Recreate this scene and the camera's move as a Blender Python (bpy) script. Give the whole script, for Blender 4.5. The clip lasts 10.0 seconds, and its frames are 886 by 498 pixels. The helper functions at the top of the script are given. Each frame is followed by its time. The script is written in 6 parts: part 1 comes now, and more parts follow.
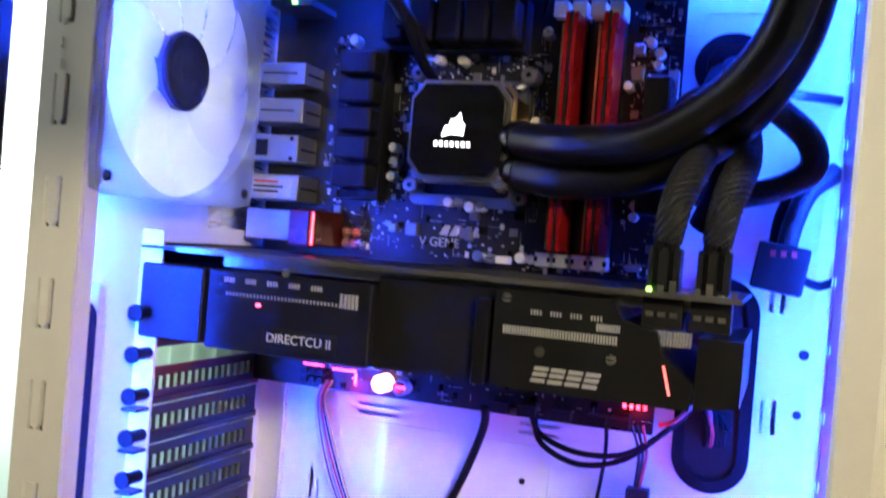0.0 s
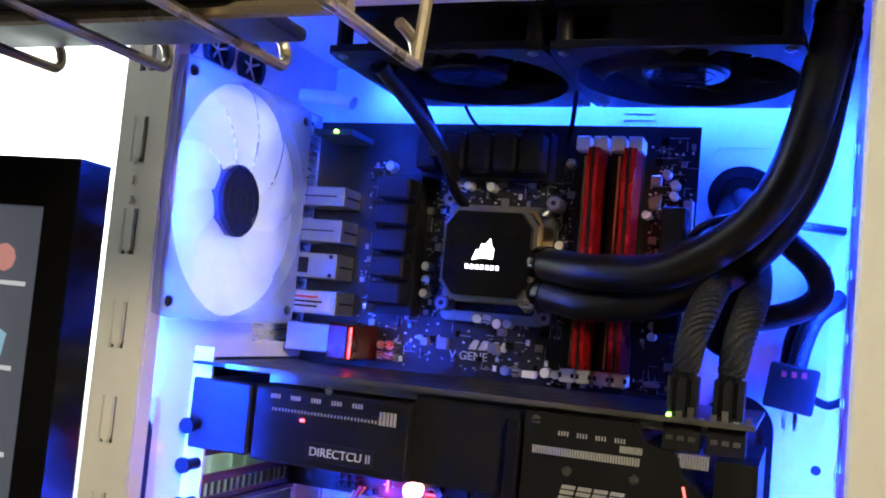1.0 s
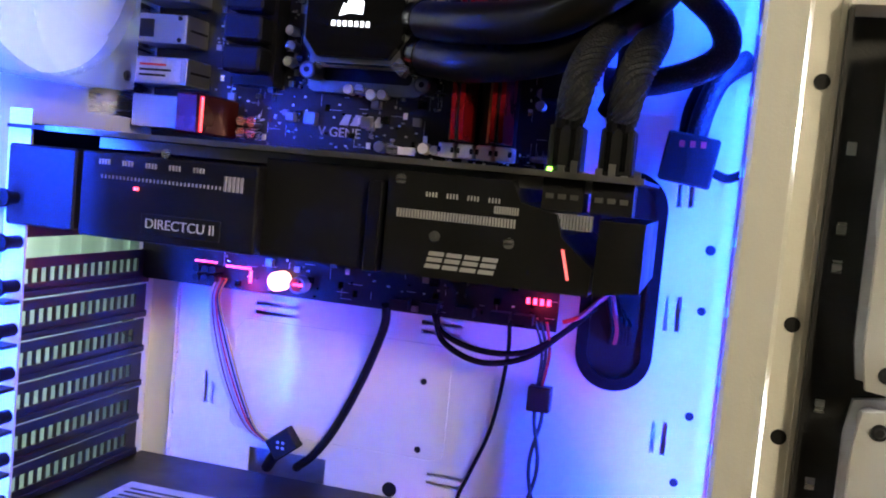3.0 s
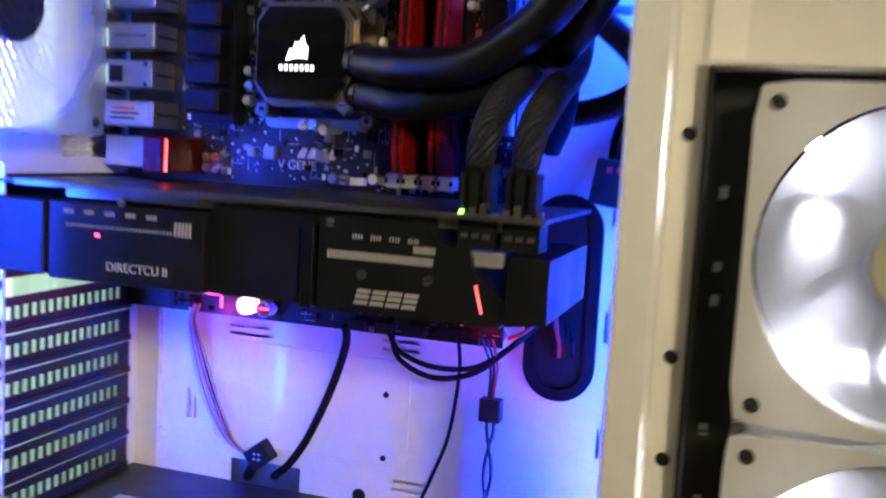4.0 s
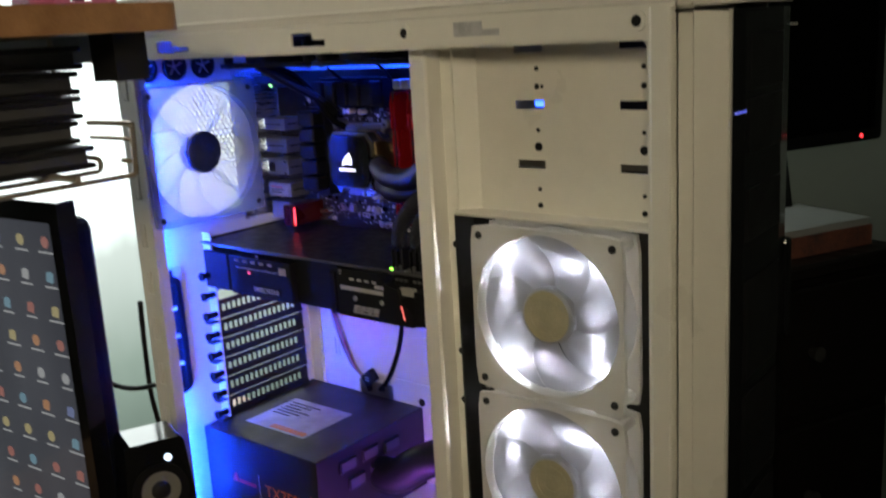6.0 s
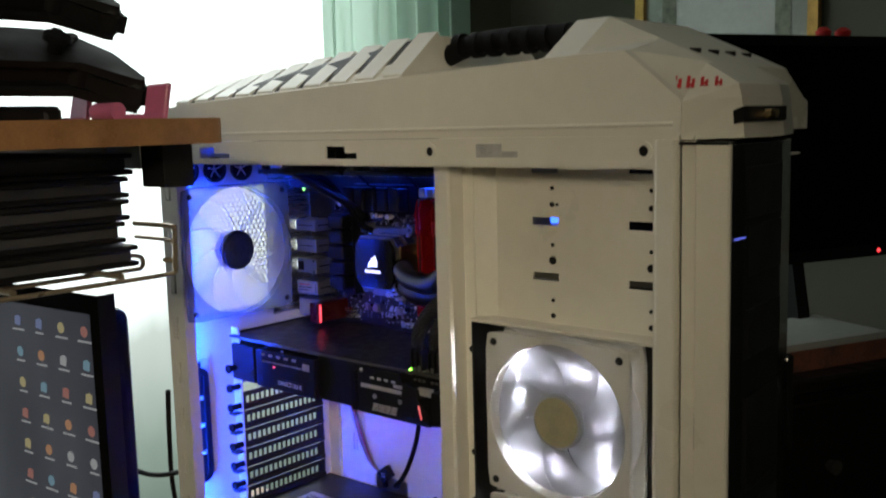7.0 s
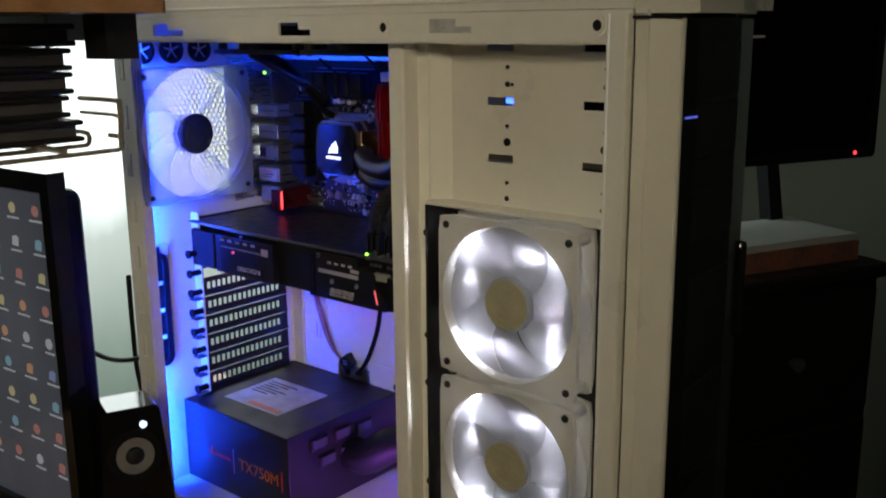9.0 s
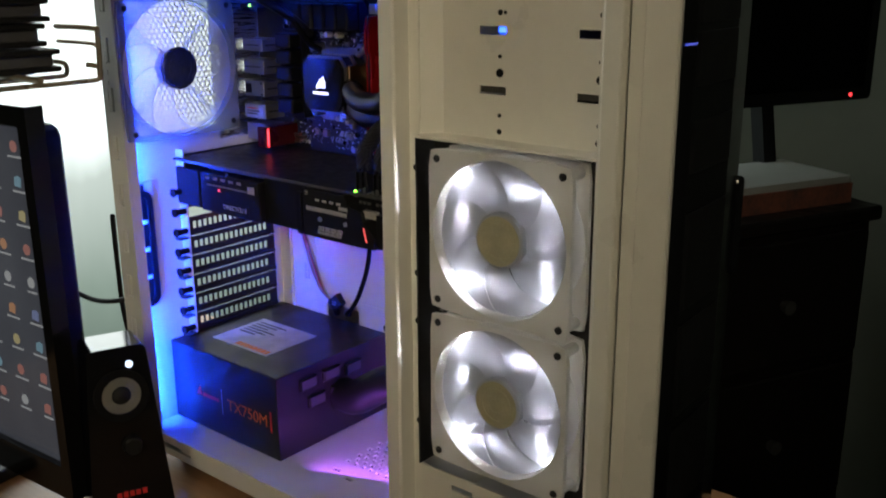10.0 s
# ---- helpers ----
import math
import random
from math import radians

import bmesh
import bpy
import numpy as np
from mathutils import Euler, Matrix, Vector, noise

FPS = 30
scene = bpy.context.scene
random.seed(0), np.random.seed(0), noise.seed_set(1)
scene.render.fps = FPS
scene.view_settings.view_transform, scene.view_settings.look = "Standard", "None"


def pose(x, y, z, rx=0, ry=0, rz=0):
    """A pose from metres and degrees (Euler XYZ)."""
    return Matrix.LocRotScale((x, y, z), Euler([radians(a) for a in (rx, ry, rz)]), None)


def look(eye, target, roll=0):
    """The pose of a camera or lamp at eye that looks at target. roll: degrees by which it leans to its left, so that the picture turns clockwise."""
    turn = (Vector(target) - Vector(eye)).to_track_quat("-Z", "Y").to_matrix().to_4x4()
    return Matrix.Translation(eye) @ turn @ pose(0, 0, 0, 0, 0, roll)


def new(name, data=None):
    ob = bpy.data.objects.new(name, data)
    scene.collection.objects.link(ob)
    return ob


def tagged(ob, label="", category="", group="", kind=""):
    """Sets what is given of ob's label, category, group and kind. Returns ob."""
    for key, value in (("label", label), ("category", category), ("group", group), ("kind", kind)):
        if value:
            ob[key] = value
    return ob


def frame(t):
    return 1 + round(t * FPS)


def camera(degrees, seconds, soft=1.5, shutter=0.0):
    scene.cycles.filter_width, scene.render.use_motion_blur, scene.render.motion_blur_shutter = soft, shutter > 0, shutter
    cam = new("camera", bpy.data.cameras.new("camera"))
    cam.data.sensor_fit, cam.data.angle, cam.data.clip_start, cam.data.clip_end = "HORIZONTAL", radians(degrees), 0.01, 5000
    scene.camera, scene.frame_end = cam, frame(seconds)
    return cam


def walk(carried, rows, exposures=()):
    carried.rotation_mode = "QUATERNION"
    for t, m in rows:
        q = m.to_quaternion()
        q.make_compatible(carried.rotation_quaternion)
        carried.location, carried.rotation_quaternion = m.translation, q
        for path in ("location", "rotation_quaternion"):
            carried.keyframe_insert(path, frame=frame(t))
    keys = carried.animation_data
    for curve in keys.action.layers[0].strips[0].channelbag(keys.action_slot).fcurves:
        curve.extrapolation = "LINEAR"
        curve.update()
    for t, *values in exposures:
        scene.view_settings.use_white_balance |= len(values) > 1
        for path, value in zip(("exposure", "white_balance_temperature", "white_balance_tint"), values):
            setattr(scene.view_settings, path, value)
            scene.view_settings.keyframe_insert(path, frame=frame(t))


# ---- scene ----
cam = camera(49.9, 10.0, soft=1.9, shutter=0.5)
PATH = [
    (0, (0.301, -0.332, 1.078), (-0.378, 1.549, 1.062), 4.7),
    (0.5, (0.302, -0.359, 1.091), (-0.397, 1.514, 1.172), 5.3),
    (1, (0.302, -0.37, 1.098), (-0.412, 1.492, 1.244), 5.2),
    (1.5, (0.317, -0.38, 1.09), (-0.429, 1.473, 1.192), 5.2),
    (2, (0.317, -0.352, 1.075), (-0.363, 1.528, 1.054), 6.0),
    (2.5, (0.303, -0.318, 1.061), (-0.236, 1.606, 0.971), 5.8),
    (2.7, (0.306, -0.311, 1.058), (-0.222, 1.614, 0.933), 5.6),
    (3.8, (0.334, -0.3, 1.065), (-0.211, 1.617, 0.898), 4.2),
    (4, (0.363, -0.319, 1.09), (-0.242, 1.577, 0.886), 3.3),
    (4.5, (0.47, -0.396, 1.141), (-0.362, 1.373, 0.719), 1.0),
    (5, (0.6, -0.439, 1.18), (-0.387, 1.222, 0.664), 0.1),
    (5.2, (0.643, -0.451, 1.191), (-0.395, 1.171, 0.652), -0.9),
    (6.3, (0.77, -0.501, 1.261), (-0.509, 0.984, 0.863), -3.5),
    (6.5, (0.774, -0.508, 1.261), (-0.513, 0.983, 0.917), -3.1),
    (7, (0.78, -0.514, 1.268), (-0.512, 0.991, 1.01), -1.5),
    (7.5, (0.794, -0.512, 1.272), (-0.485, 1.013, 1.076), -1.3),
    (8, (0.799, -0.503, 1.262), (-0.471, 1.016, 0.976), -0.8),
    (8.5, (0.799, -0.496, 1.255), (-0.463, 1.011, 0.887), -0.5),
    (9, (0.794, -0.493, 1.249), (-0.457, 1.0, 0.796), -0.5),
    (9.5, (0.79, -0.489, 1.244), (-0.443, 1.003, 0.743), -0.4),
    (10, (0.785, -0.483, 1.237), (-0.433, 1.002, 0.677), -0.3),
]
EXPOSURES = [(0, 1.2), (1, 1.15), (1.5, 0.55), (2, 0.2), (2.5, 0.6), (4, 0.8), (4.6, 0.95), (5.2, 0.5), (6.3, -0.15), (7.5, -0.25), (10, -0.3)]
walk(cam, [(t, look(eye, target, roll)) for t, eye, target, roll in PATH], EXPOSURES)

# ---- world and large lights ----
world = bpy.data.worlds.new("world")
scene.world = world
world.use_nodes = True
wn = world.node_tree
sky = wn.nodes.new("ShaderNodeTexSky")
sky.sky_type = "NISHITA"
sky.sun_disc = False
sky.sun_elevation, sky.sun_rotation = radians(35), radians(250)
wn.links.new(sky.outputs[0], wn.nodes["Background"].inputs[0])
wn.nodes["Background"].inputs[1].default_value = 0.06

LED_COLOUR = (0.008, 0.055, 1.0)
LED_POWER = 1.5


def area_lamp(name, m, sx, sy, power, colour, spread=180):
    data = bpy.data.lights.new(name, "AREA")
    data.shape, data.size, data.size_y = "RECTANGLE", sx, sy
    data.energy, data.color, data.spread = power, colour, radians(spread)
    ob = new(name, data)
    ob.matrix_world = m
    return ob


def point_lamp(name, place, power, colour, radius):
    data = bpy.data.lights.new(name, "POINT")
    data.energy, data.color, data.shadow_soft_size = power, colour, radius
    ob = new(name, data)
    ob.location = place
    return ob


# daylight entering by the window; an unseen fill lamp added behind the viewer
area_lamp("window_daylight", look((-0.80, 0.20, 1.5), (0.5, -0.35, 1.2)), 1.1, 1.3, 4.5, (0.93, 1.0, 0.97), 120)
area_lamp("fill_lamp_light", look((1.08, -1.15, 1.56), (0.17, 0.0, 1.07)), 0.22, 0.22, 0.57, (1.0, 0.85, 0.57), 46)
# coloured strips along the inside of the opening
area_lamp("led_light_rear", look((0.0090, 0.0045, 1.02), (-0.010, 0.16, 1.02), 90), 0.43, 0.010, LED_POWER * 1.9, LED_COLOUR, 135)
area_lamp("led_light_front", look((0.3205, 0.156, 1.03), (0.260, 0.205, 1.03), 90), 0.40, 0.008, LED_POWER * 0.75, LED_COLOUR, 160)
area_lamp("led_light_top", look((0.17, 0.174, 1.247), (0.17, 0.190, 1.205)), 0.27, 0.006, LED_POWER * 0.36, LED_COLOUR, 170)
# added violet fill for the lower tray; no strip runs here
area_lamp("lower_tray_fill", look((0.245, 0.060, 0.803), (0.190, 0.185, 0.900)), 0.10, 0.010, LED_POWER * 0.14, (0.42, 0.10, 0.9), 150)



# ---- materials ----
def material(name, colour, rough=0.5, metal=0.0, vary=0.15, scale=30.0, bump=0.0, bump_scale=None, coat=0.0, second=None, stretch=(1, 1, 1), spec=0.5):
    mat = bpy.data.materials.new(name)
    mat.use_nodes = True
    nt = mat.node_tree
    b = nt.nodes["Principled BSDF"]
    b.inputs["Roughness"].default_value, b.inputs["Metallic"].default_value = rough, metal
    b.inputs["Coat Weight"].default_value = coat
    b.inputs["Specular IOR Level"].default_value = spec
    co = nt.nodes.new("ShaderNodeTexCoord")
    mp = nt.nodes.new("ShaderNodeMapping")
    mp.inputs["Scale"].default_value = stretch
    nt.links.new(co.outputs["Object"], mp.inputs[0])
    n1 = nt.nodes.new("ShaderNodeTexNoise")
    n1.inputs["Scale"].default_value, n1.inputs["Detail"].default_value = scale, 6
    nt.links.new(mp.outputs[0], n1.inputs["Vector"])
    n2 = nt.nodes.new("ShaderNodeTexNoise")
    n2.inputs["Scale"].default_value, n2.inputs["Detail"].default_value = scale * 9, 3
    nt.links.new(mp.outputs[0], n2.inputs["Vector"])
    mean = nt.nodes.new("ShaderNodeMath")
    mean.operation = "MULTIPLY_ADD"
    mean.inputs[1].default_value = 0.4
    nt.links.new(n2.outputs[0], mean.inputs[0])
    nt.links.new(n1.outputs[0], mean.inputs[2])
    ramp = nt.nodes.new("ShaderNodeValToRGB")
    lo = second or tuple(c * (1 - vary) for c in colour)
    hi = tuple(min(1, c * (1 + vary)) for c in colour) if second is None else colour
    ramp.color_ramp.elements[0].position, ramp.color_ramp.elements[0].color = 0.45, (*lo, 1)
    ramp.color_ramp.elements[1].position, ramp.color_ramp.elements[1].color = 0.95, (*hi, 1)
    nt.links.new(mean.outputs[0], ramp.inputs[0])
    nt.links.new(ramp.outputs[0], b.inputs["Base Color"])
    rr = nt.nodes.new("ShaderNodeMapRange")
    rr.inputs[1].default_value, rr.inputs[2].default_value = 0.3, 0.7
    rr.inputs[3].default_value, rr.inputs[4].default_value = max(0.02, rough * 0.8), min(1, rough * 1.2)
    nt.links.new(n1.outputs[0], rr.inputs[0])
    nt.links.new(rr.outputs[0], b.inputs["Roughness"])
    if bump:
        n3 = nt.nodes.new("ShaderNodeTexNoise")
        n3.inputs["Scale"].default_value = bump_scale or scale * 20
        nt.links.new(mp.outputs[0], n3.inputs["Vector"])
        bp = nt.nodes.new("ShaderNodeBump")
        bp.inputs["Strength"].default_value, bp.inputs["Distance"].default_value = bump, 0.001
        nt.links.new(n3.outputs[0], bp.inputs["Height"])
        nt.links.new(bp.outputs[0], b.inputs["Normal"])
    return mat


def glowing(name, colour, strength, base=(0.8, 0.8, 0.8)):
    mat = bpy.data.materials.new(name)
    mat.use_nodes = True
    b = mat.node_tree.nodes["Principled BSDF"]
    b.inputs["Base Color"].default_value = (*base, 1)
    b.inputs["Emission Color"].default_value, b.inputs["Emission Strength"].default_value = (*colour, 1), strength
    return mat


def frosted(name, colour, clear=0.35, rough=0.35):
    """Milky plastic that lets part of the light through."""
    mat = bpy.data.materials.new(name)
    mat.use_nodes = True
    nt = mat.node_tree
    b = nt.nodes["Principled BSDF"]
    b.inputs["Base Color"].default_value, b.inputs["Roughness"].default_value = (*colour, 1), rough
    tr = nt.nodes.new("ShaderNodeBsdfTranslucent")
    tr.inputs[0].default_value = (*colour, 1)
    cl = nt.nodes.new("ShaderNodeBsdfTransparent")
    cl.inputs[0].default_value = (*colour, 1)
    noise_tex = nt.nodes.new("ShaderNodeTexNoise")
    noise_tex.inputs["Scale"].default_value = 60
    bp = nt.nodes.new("ShaderNodeBump")
    bp.inputs["Strength"].default_value, bp.inputs["Distance"].default_value = 0.15, 0.001
    nt.links.new(noise_tex.outputs[0], bp.inputs["Height"])
    nt.links.new(bp.outputs[0], b.inputs["Normal"])
    m1, m2 = nt.nodes.new("ShaderNodeMixShader"), nt.nodes.new("ShaderNodeMixShader")
    m1.inputs[0].default_value, m2.inputs[0].default_value = 0.5, clear
    nt.links.new(b.outputs[0], m1.inputs[1])
    nt.links.new(tr.outputs[0], m1.inputs[2])
    nt.links.new(m1.outputs[0], m2.inputs[1])
    nt.links.new(cl.outputs[0], m2.inputs[2])
    nt.links.new(m2.outputs[0], nt.nodes["Material Output"].inputs[0])
    return mat


def sleeve(name, colour, scale):
    """Woven cable sleeve: crossed waves as relief and tone."""
    mat = material(name, colour, 0.5, 0, 0.3, 200, spec=0.3)
    nt = mat.node_tree
    b = nt.nodes["Principled BSDF"]
    ck = nt.nodes.new("ShaderNodeTexVoronoi")
    ck.inputs["Scale"].default_value = scale
    co = nt.nodes.new("ShaderNodeTexCoord")
    nt.links.new(co.outputs["Object"], ck.inputs["Vector"])
    rp = nt.nodes.new("ShaderNodeValToRGB")
    rp.color_ramp.elements[0].color, rp.color_ramp.elements[1].color = (*(c * 2.6 for c in colour), 1), (*colour, 1)
    rp.color_ramp.elements[1].position = 0.5
    nt.links.new(ck.outputs["Distance"], rp.inputs[0])
    nt.links.new(rp.outputs[0], b.inputs["Base Color"])
    bp = nt.nodes.new("ShaderNodeBump")
    bp.inputs["Strength"].default_value, bp.inputs["Distance"].default_value = 0.5, 0.0008
    nt.links.new(ck.outputs["Distance"], bp.inputs["Height"])
    nt.links.new(bp.outputs[0], b.inputs["Normal"])
    return mat


WHITE = material("white_powder_coat", (0.80, 0.78, 0.72), 0.32, 0, 0.05, 8, 0.08, 900, coat=0.1)
TRAY = material("white_glossy_paint", (0.82, 0.82, 0.80), 0.16, 0, 0.05, 10, 0.05, 300, coat=0.3)
BLACKMETAL = material("black_painted_metal", (0.010, 0.010, 0.011), 0.42, 0, 0.3, 25, 0.1, 900)
BLACKGLOSS = material("black_glossy_plastic", (0.006, 0.006, 0.007), 0.12, 0, 0.3, 25, coat=0.1, spec=0.35)
BLACKMATT = material("black_matt_plastic", (0.008, 0.008, 0.009), 0.5, 0, 0.3, 40, 0.1, 800, spec=0.3)
RUBBER = material("black_rubber", (0.006, 0.006, 0.007), 0.6, 0, 0.3, 40, 0.1, 500, spec=0.12)
HOSE = material("black_hose", (0.009, 0.009, 0.010), 0.33, 0, 0.3, 40, 0.12, 300)
DARK = material("dark_plastic", (0.05, 0.05, 0.055), 0.5, 0, 0.25, 40)
PCB = material("black_circuit_board", (0.007, 0.007, 0.008), 0.38, 0, 0.6, 120, 0.15, 700, second=(0.016, 0.015, 0.015), spec=0.35)
STEEL = material("brushed_steel", (0.62, 0.61, 0.58), 0.28, 1, 0.12, 40, 0.1, 900, stretch=(1, 1, 12))
PORTSTEEL = material("plain_port_steel", (0.42, 0.42, 0.42), 0.35, 0.85, 0.06, 60)
GOLD = material("bronze_metal", (0.55, 0.40, 0.22), 0.3, 1, 0.15, 40)
DARKRED = material("dark_red_metal", (0.10, 0.006, 0.008), 0.3, 0.5, 0.12, 40)
RED = material("red_anodised_aluminium", (0.50, 0.012, 0.018), 0.28, 0.55, 0.12, 40, 0.08, 900)
IVORY = material("ivory_plastic", (0.80, 0.77, 0.66), 0.45, 0, 0.06, 40)
FANWHITE = frosted("milky_fan_plastic", (0.66, 0.67, 0.70), 0.25)
FANCLEAR = frosted("clear_fan_plastic", (0.80, 0.84, 0.88), 0.72, 0.15)
FANREAR = frosted("milky_rear_blades", (0.92, 0.93, 0.94), 0.52, 0.3)
FANFRAME = frosted("white_fan_frame", (0.88, 0.87, 0.84), 0.0)
FANRIM = material("white_hub_plastic", (0.85, 0.84, 0.80), 0.35, 0, 0.04, 30)
HUBGREY = material("grey_green_sticker", (0.46, 0.43, 0.30), 0.5, 0, 0.15, 60)
HUBBLUE = material("dark_blue_hub", (0.03, 0.04, 0.09), 0.25, 0, 0.3, 40)
SINKBLUE = material("dark_heat_sink", (0.006, 0.006, 0.008), 0.5, 0, 0.25, 50, 0.1, 900, spec=0.22)
SHROUD = material("black_card_shroud", (0.010, 0.010, 0.010), 0.40, 0, 0.25, 50, 0.12, 1500, spec=0.28)
FINS = material("aluminium_fins", (0.62, 0.61, 0.58), 0.35, 0.35, 0.1, 60)
GREYMETAL = material("grey_metal", (0.30, 0.29, 0.27), 0.35, 0.9, 0.15, 60)
LABELGREY = material("printed_label", (0.45, 0.45, 0.46), 0.4, 0, 0.3, 60)
PRINT = material("white_print", (0.75, 0.75, 0.75), 0.5, 0, 0.08, 90)
PRINTRED = material("red_print", (0.65, 0.03, 0.03), 0.45, 0, 0.1, 90)
PRINTORANGE = material("orange_print", (0.75, 0.20, 0.03), 0.45, 0, 0.15, 90)
WOOD = material("light_wood", (0.42, 0.22, 0.10), 0.42, 0, 0.3, 6, 0.15, 60, second=(0.25, 0.12, 0.05), stretch=(1, 10, 10))
DARKWOOD = material("dark_wood", (0.012, 0.009, 0.008), 0.5, 0, 0.3, 6, 0.15, 60, stretch=(1, 8, 8), spec=0.2)
WALLPAINT = material("olive_wall_paint", (0.13, 0.127, 0.10), 0.85, 0, 0.06, 3, 0.15, 200)
CEILPAINT = material("white_ceiling_paint", (0.75, 0.74, 0.70), 0.9, 0, 0.04, 3, 0.1, 200)
FLOORMAT = material("dark_floor_boards", (0.025, 0.018, 0.015), 0.6, 0, 0.3, 5, 0.1, 60, stretch=(1, 9, 1), spec=0.2)
CURTAIN = frosted("mint_curtain_fabric", (0.66, 0.80, 0.71), 0.26, 0.9)
PINK = material("pink_plastic", (0.60, 0.16, 0.32), 0.45, 0, 0.1, 60)
PAPER = material("white_paper", (0.55, 0.56, 0.54), 0.8, 0, 0.05, 60)
BOOKSIDE = material("printed_book_spines", (0.40, 0.13, 0.08), 0.6, 0, 0.5, 18, second=(0.06, 0.05, 0.05))
WIRE = material("coated_wire", (0.36, 0.30, 0.22), 0.3, 0.6, 0.15, 60)
GILT = material("gilt_wood", (0.50, 0.30, 0.08), 0.35, 0.5, 0.3, 40)
LED = glowing("coloured_led", LED_COLOUR, 9)
LEDWHITE = glowing("white_led", (0.85, 0.88, 1.0), 60)
LOGOGLOW = glowing("lit_white_logo", (0.95, 0.97, 1.0), 2.2)
LEDRED = glowing("red_led", (1.0, 0.03, 0.04), 3.5)
LEDREDDIM = glowing("dim_red_stripe", (1.0, 0.02, 0.03), 0.9)
LEDWARM = glowing("warm_red_button_light", (1.0, 0.35, 0.28), 4)
LEDGREEN = glowing("green_led", (0.25, 1.0, 0.05), 6)
LEDBLUE = glowing("blue_indicator", (0.05, 0.10, 1.0), 0.7)


# ---- mesh helpers ----
def thing(name, label, category, group="", kind="", at=(0, 0, 0)):
    ob = new(name)
    ob.empty_display_size = 0.02
    ob.location = at
    return tagged(ob, label, category, group, kind)


def finish(name, bm, mat, smooth=False):
    bmesh.ops.recalc_face_normals(bm, faces=bm.faces)
    me = bpy.data.meshes.new(name)
    bm.to_mesh(me)
    bm.free()
    for m in mat if isinstance(mat, (list, tuple)) else [mat]:
        me.materials.append(m)
    if smooth:
        for p in me.polygons:
            p.use_smooth = True
        me.set_sharp_from_angle(angle=radians(38))
    return me


def part(name, bm, mat, parent, label="", smooth=False):
    ob = new(name, finish(name, bm, mat, smooth))
    if parent is not None:
        ob.parent = parent
        up = parent
        off = Vector((0, 0, 0))
        while up is not None:
            off += up.location
            up = up.parent
        ob.location = -off
    return tagged(ob, label)


def solid(name, bm, mat, label, category, group="", kind="", smooth=False):
    return tagged(new(name, finish(name, bm, mat, smooth)), label, category, group, kind)


def box(bm, x0, x1, y0, y1, z0, z1, bevel=0.0, seg=1, m=None):
    r = bmesh.ops.create_cube(bm, size=1)
    vs = r["verts"]
    for v in vs:
        v.co = Vector(((x0 + x1) / 2 + v.co.x * (x1 - x0), (y0 + y1) / 2 + v.co.y * (y1 - y0), (z0 + z1) / 2 + v.co.z * (z1 - z0)))
    if bevel:
        es = list({e for v in vs for e in v.link_edges})
        out = bmesh.ops.bevel(bm, geom=es, offset=bevel, segments=seg, affect="EDGES", profile=0.5)
        vs = list({v for f in out["faces"] for v in f.verts} | {v for v in vs if v.is_valid})
    if m is not None:
        bmesh.ops.transform(bm, matrix=m, verts=vs)
    return bm


def B(*a, **k):
    return box(bmesh.new(), *a, **k)


def cyl(bm, p0, p1, r0, r1=None, n=20, caps=True):
    p0, p1 = Vector(p0), Vector(p1)
    d = p1 - p0
    m = Matrix.Translation((p0 + p1) / 2) @ d.to_track_quat("Z", "Y").to_matrix().to_4x4()
    bmesh.ops.create_cone(bm, cap_ends=caps, segments=n, radius1=r0, radius2=r0 if r1 is None else r1, depth=d.length, matrix=m)
    return bm


def C(*a, **k):
    return cyl(bmesh.new(), *a, **k)


def prism(bm, pts, axis, a, b):
    """An outline of 2D points, drawn out along an axis from a to b."""
    def at(p, v):
        return {"x": (v, p[0], p[1]), "y": (p[0], v, p[1]), "z": (p[0], p[1], v)}[axis]
    lo = [bm.verts.new(at(p, a)) for p in pts]
    hi = [bm.verts.new(at(p, b)) for p in pts]
    n = len(pts)
    bm.faces.new(lo)
    bm.faces.new(hi[::-1])
    for i in range(n):
        bm.faces.new((lo[i], hi[i], hi[(i + 1) % n], lo[(i + 1) % n]))
    return bm


def rounded(x0, x1, z0, z1, r, n=6):
    pts = []
    for cx, cz, a0 in ((x1 - r, z1 - r, 0), (x0 + r, z1 - r, 90), (x0 + r, z0 + r, 180), (x1 - r, z0 + r, 270)):
        for i in range(n + 1):
            a = radians(a0 + 90 * i / n)
            pts.append((cx + r * math.cos(a), cz + r * math.sin(a)))
    return pts


def ring(bm, outer, inner, axis, a, b):
    """A flat ring between two outlines of equal count, with thickness."""
    def at(p, v):
        return {"x": (v, p[0], p[1]), "y": (p[0], v, p[1]), "z": (p[0], p[1], v)}[axis]
    rows = [[bm.verts.new(at(p, v)) for p in loop] for loop, v in ((outer, a), (outer, b), (inner, b), (inner, a))]
    n = len(outer)
    for k in range(4):
        p, q = rows[k], rows[(k + 1) % 4]
        for i in range(n):
            bm.faces.new((p[i], p[(i + 1) % n], q[(i + 1) % n], q[i]))
    return bm


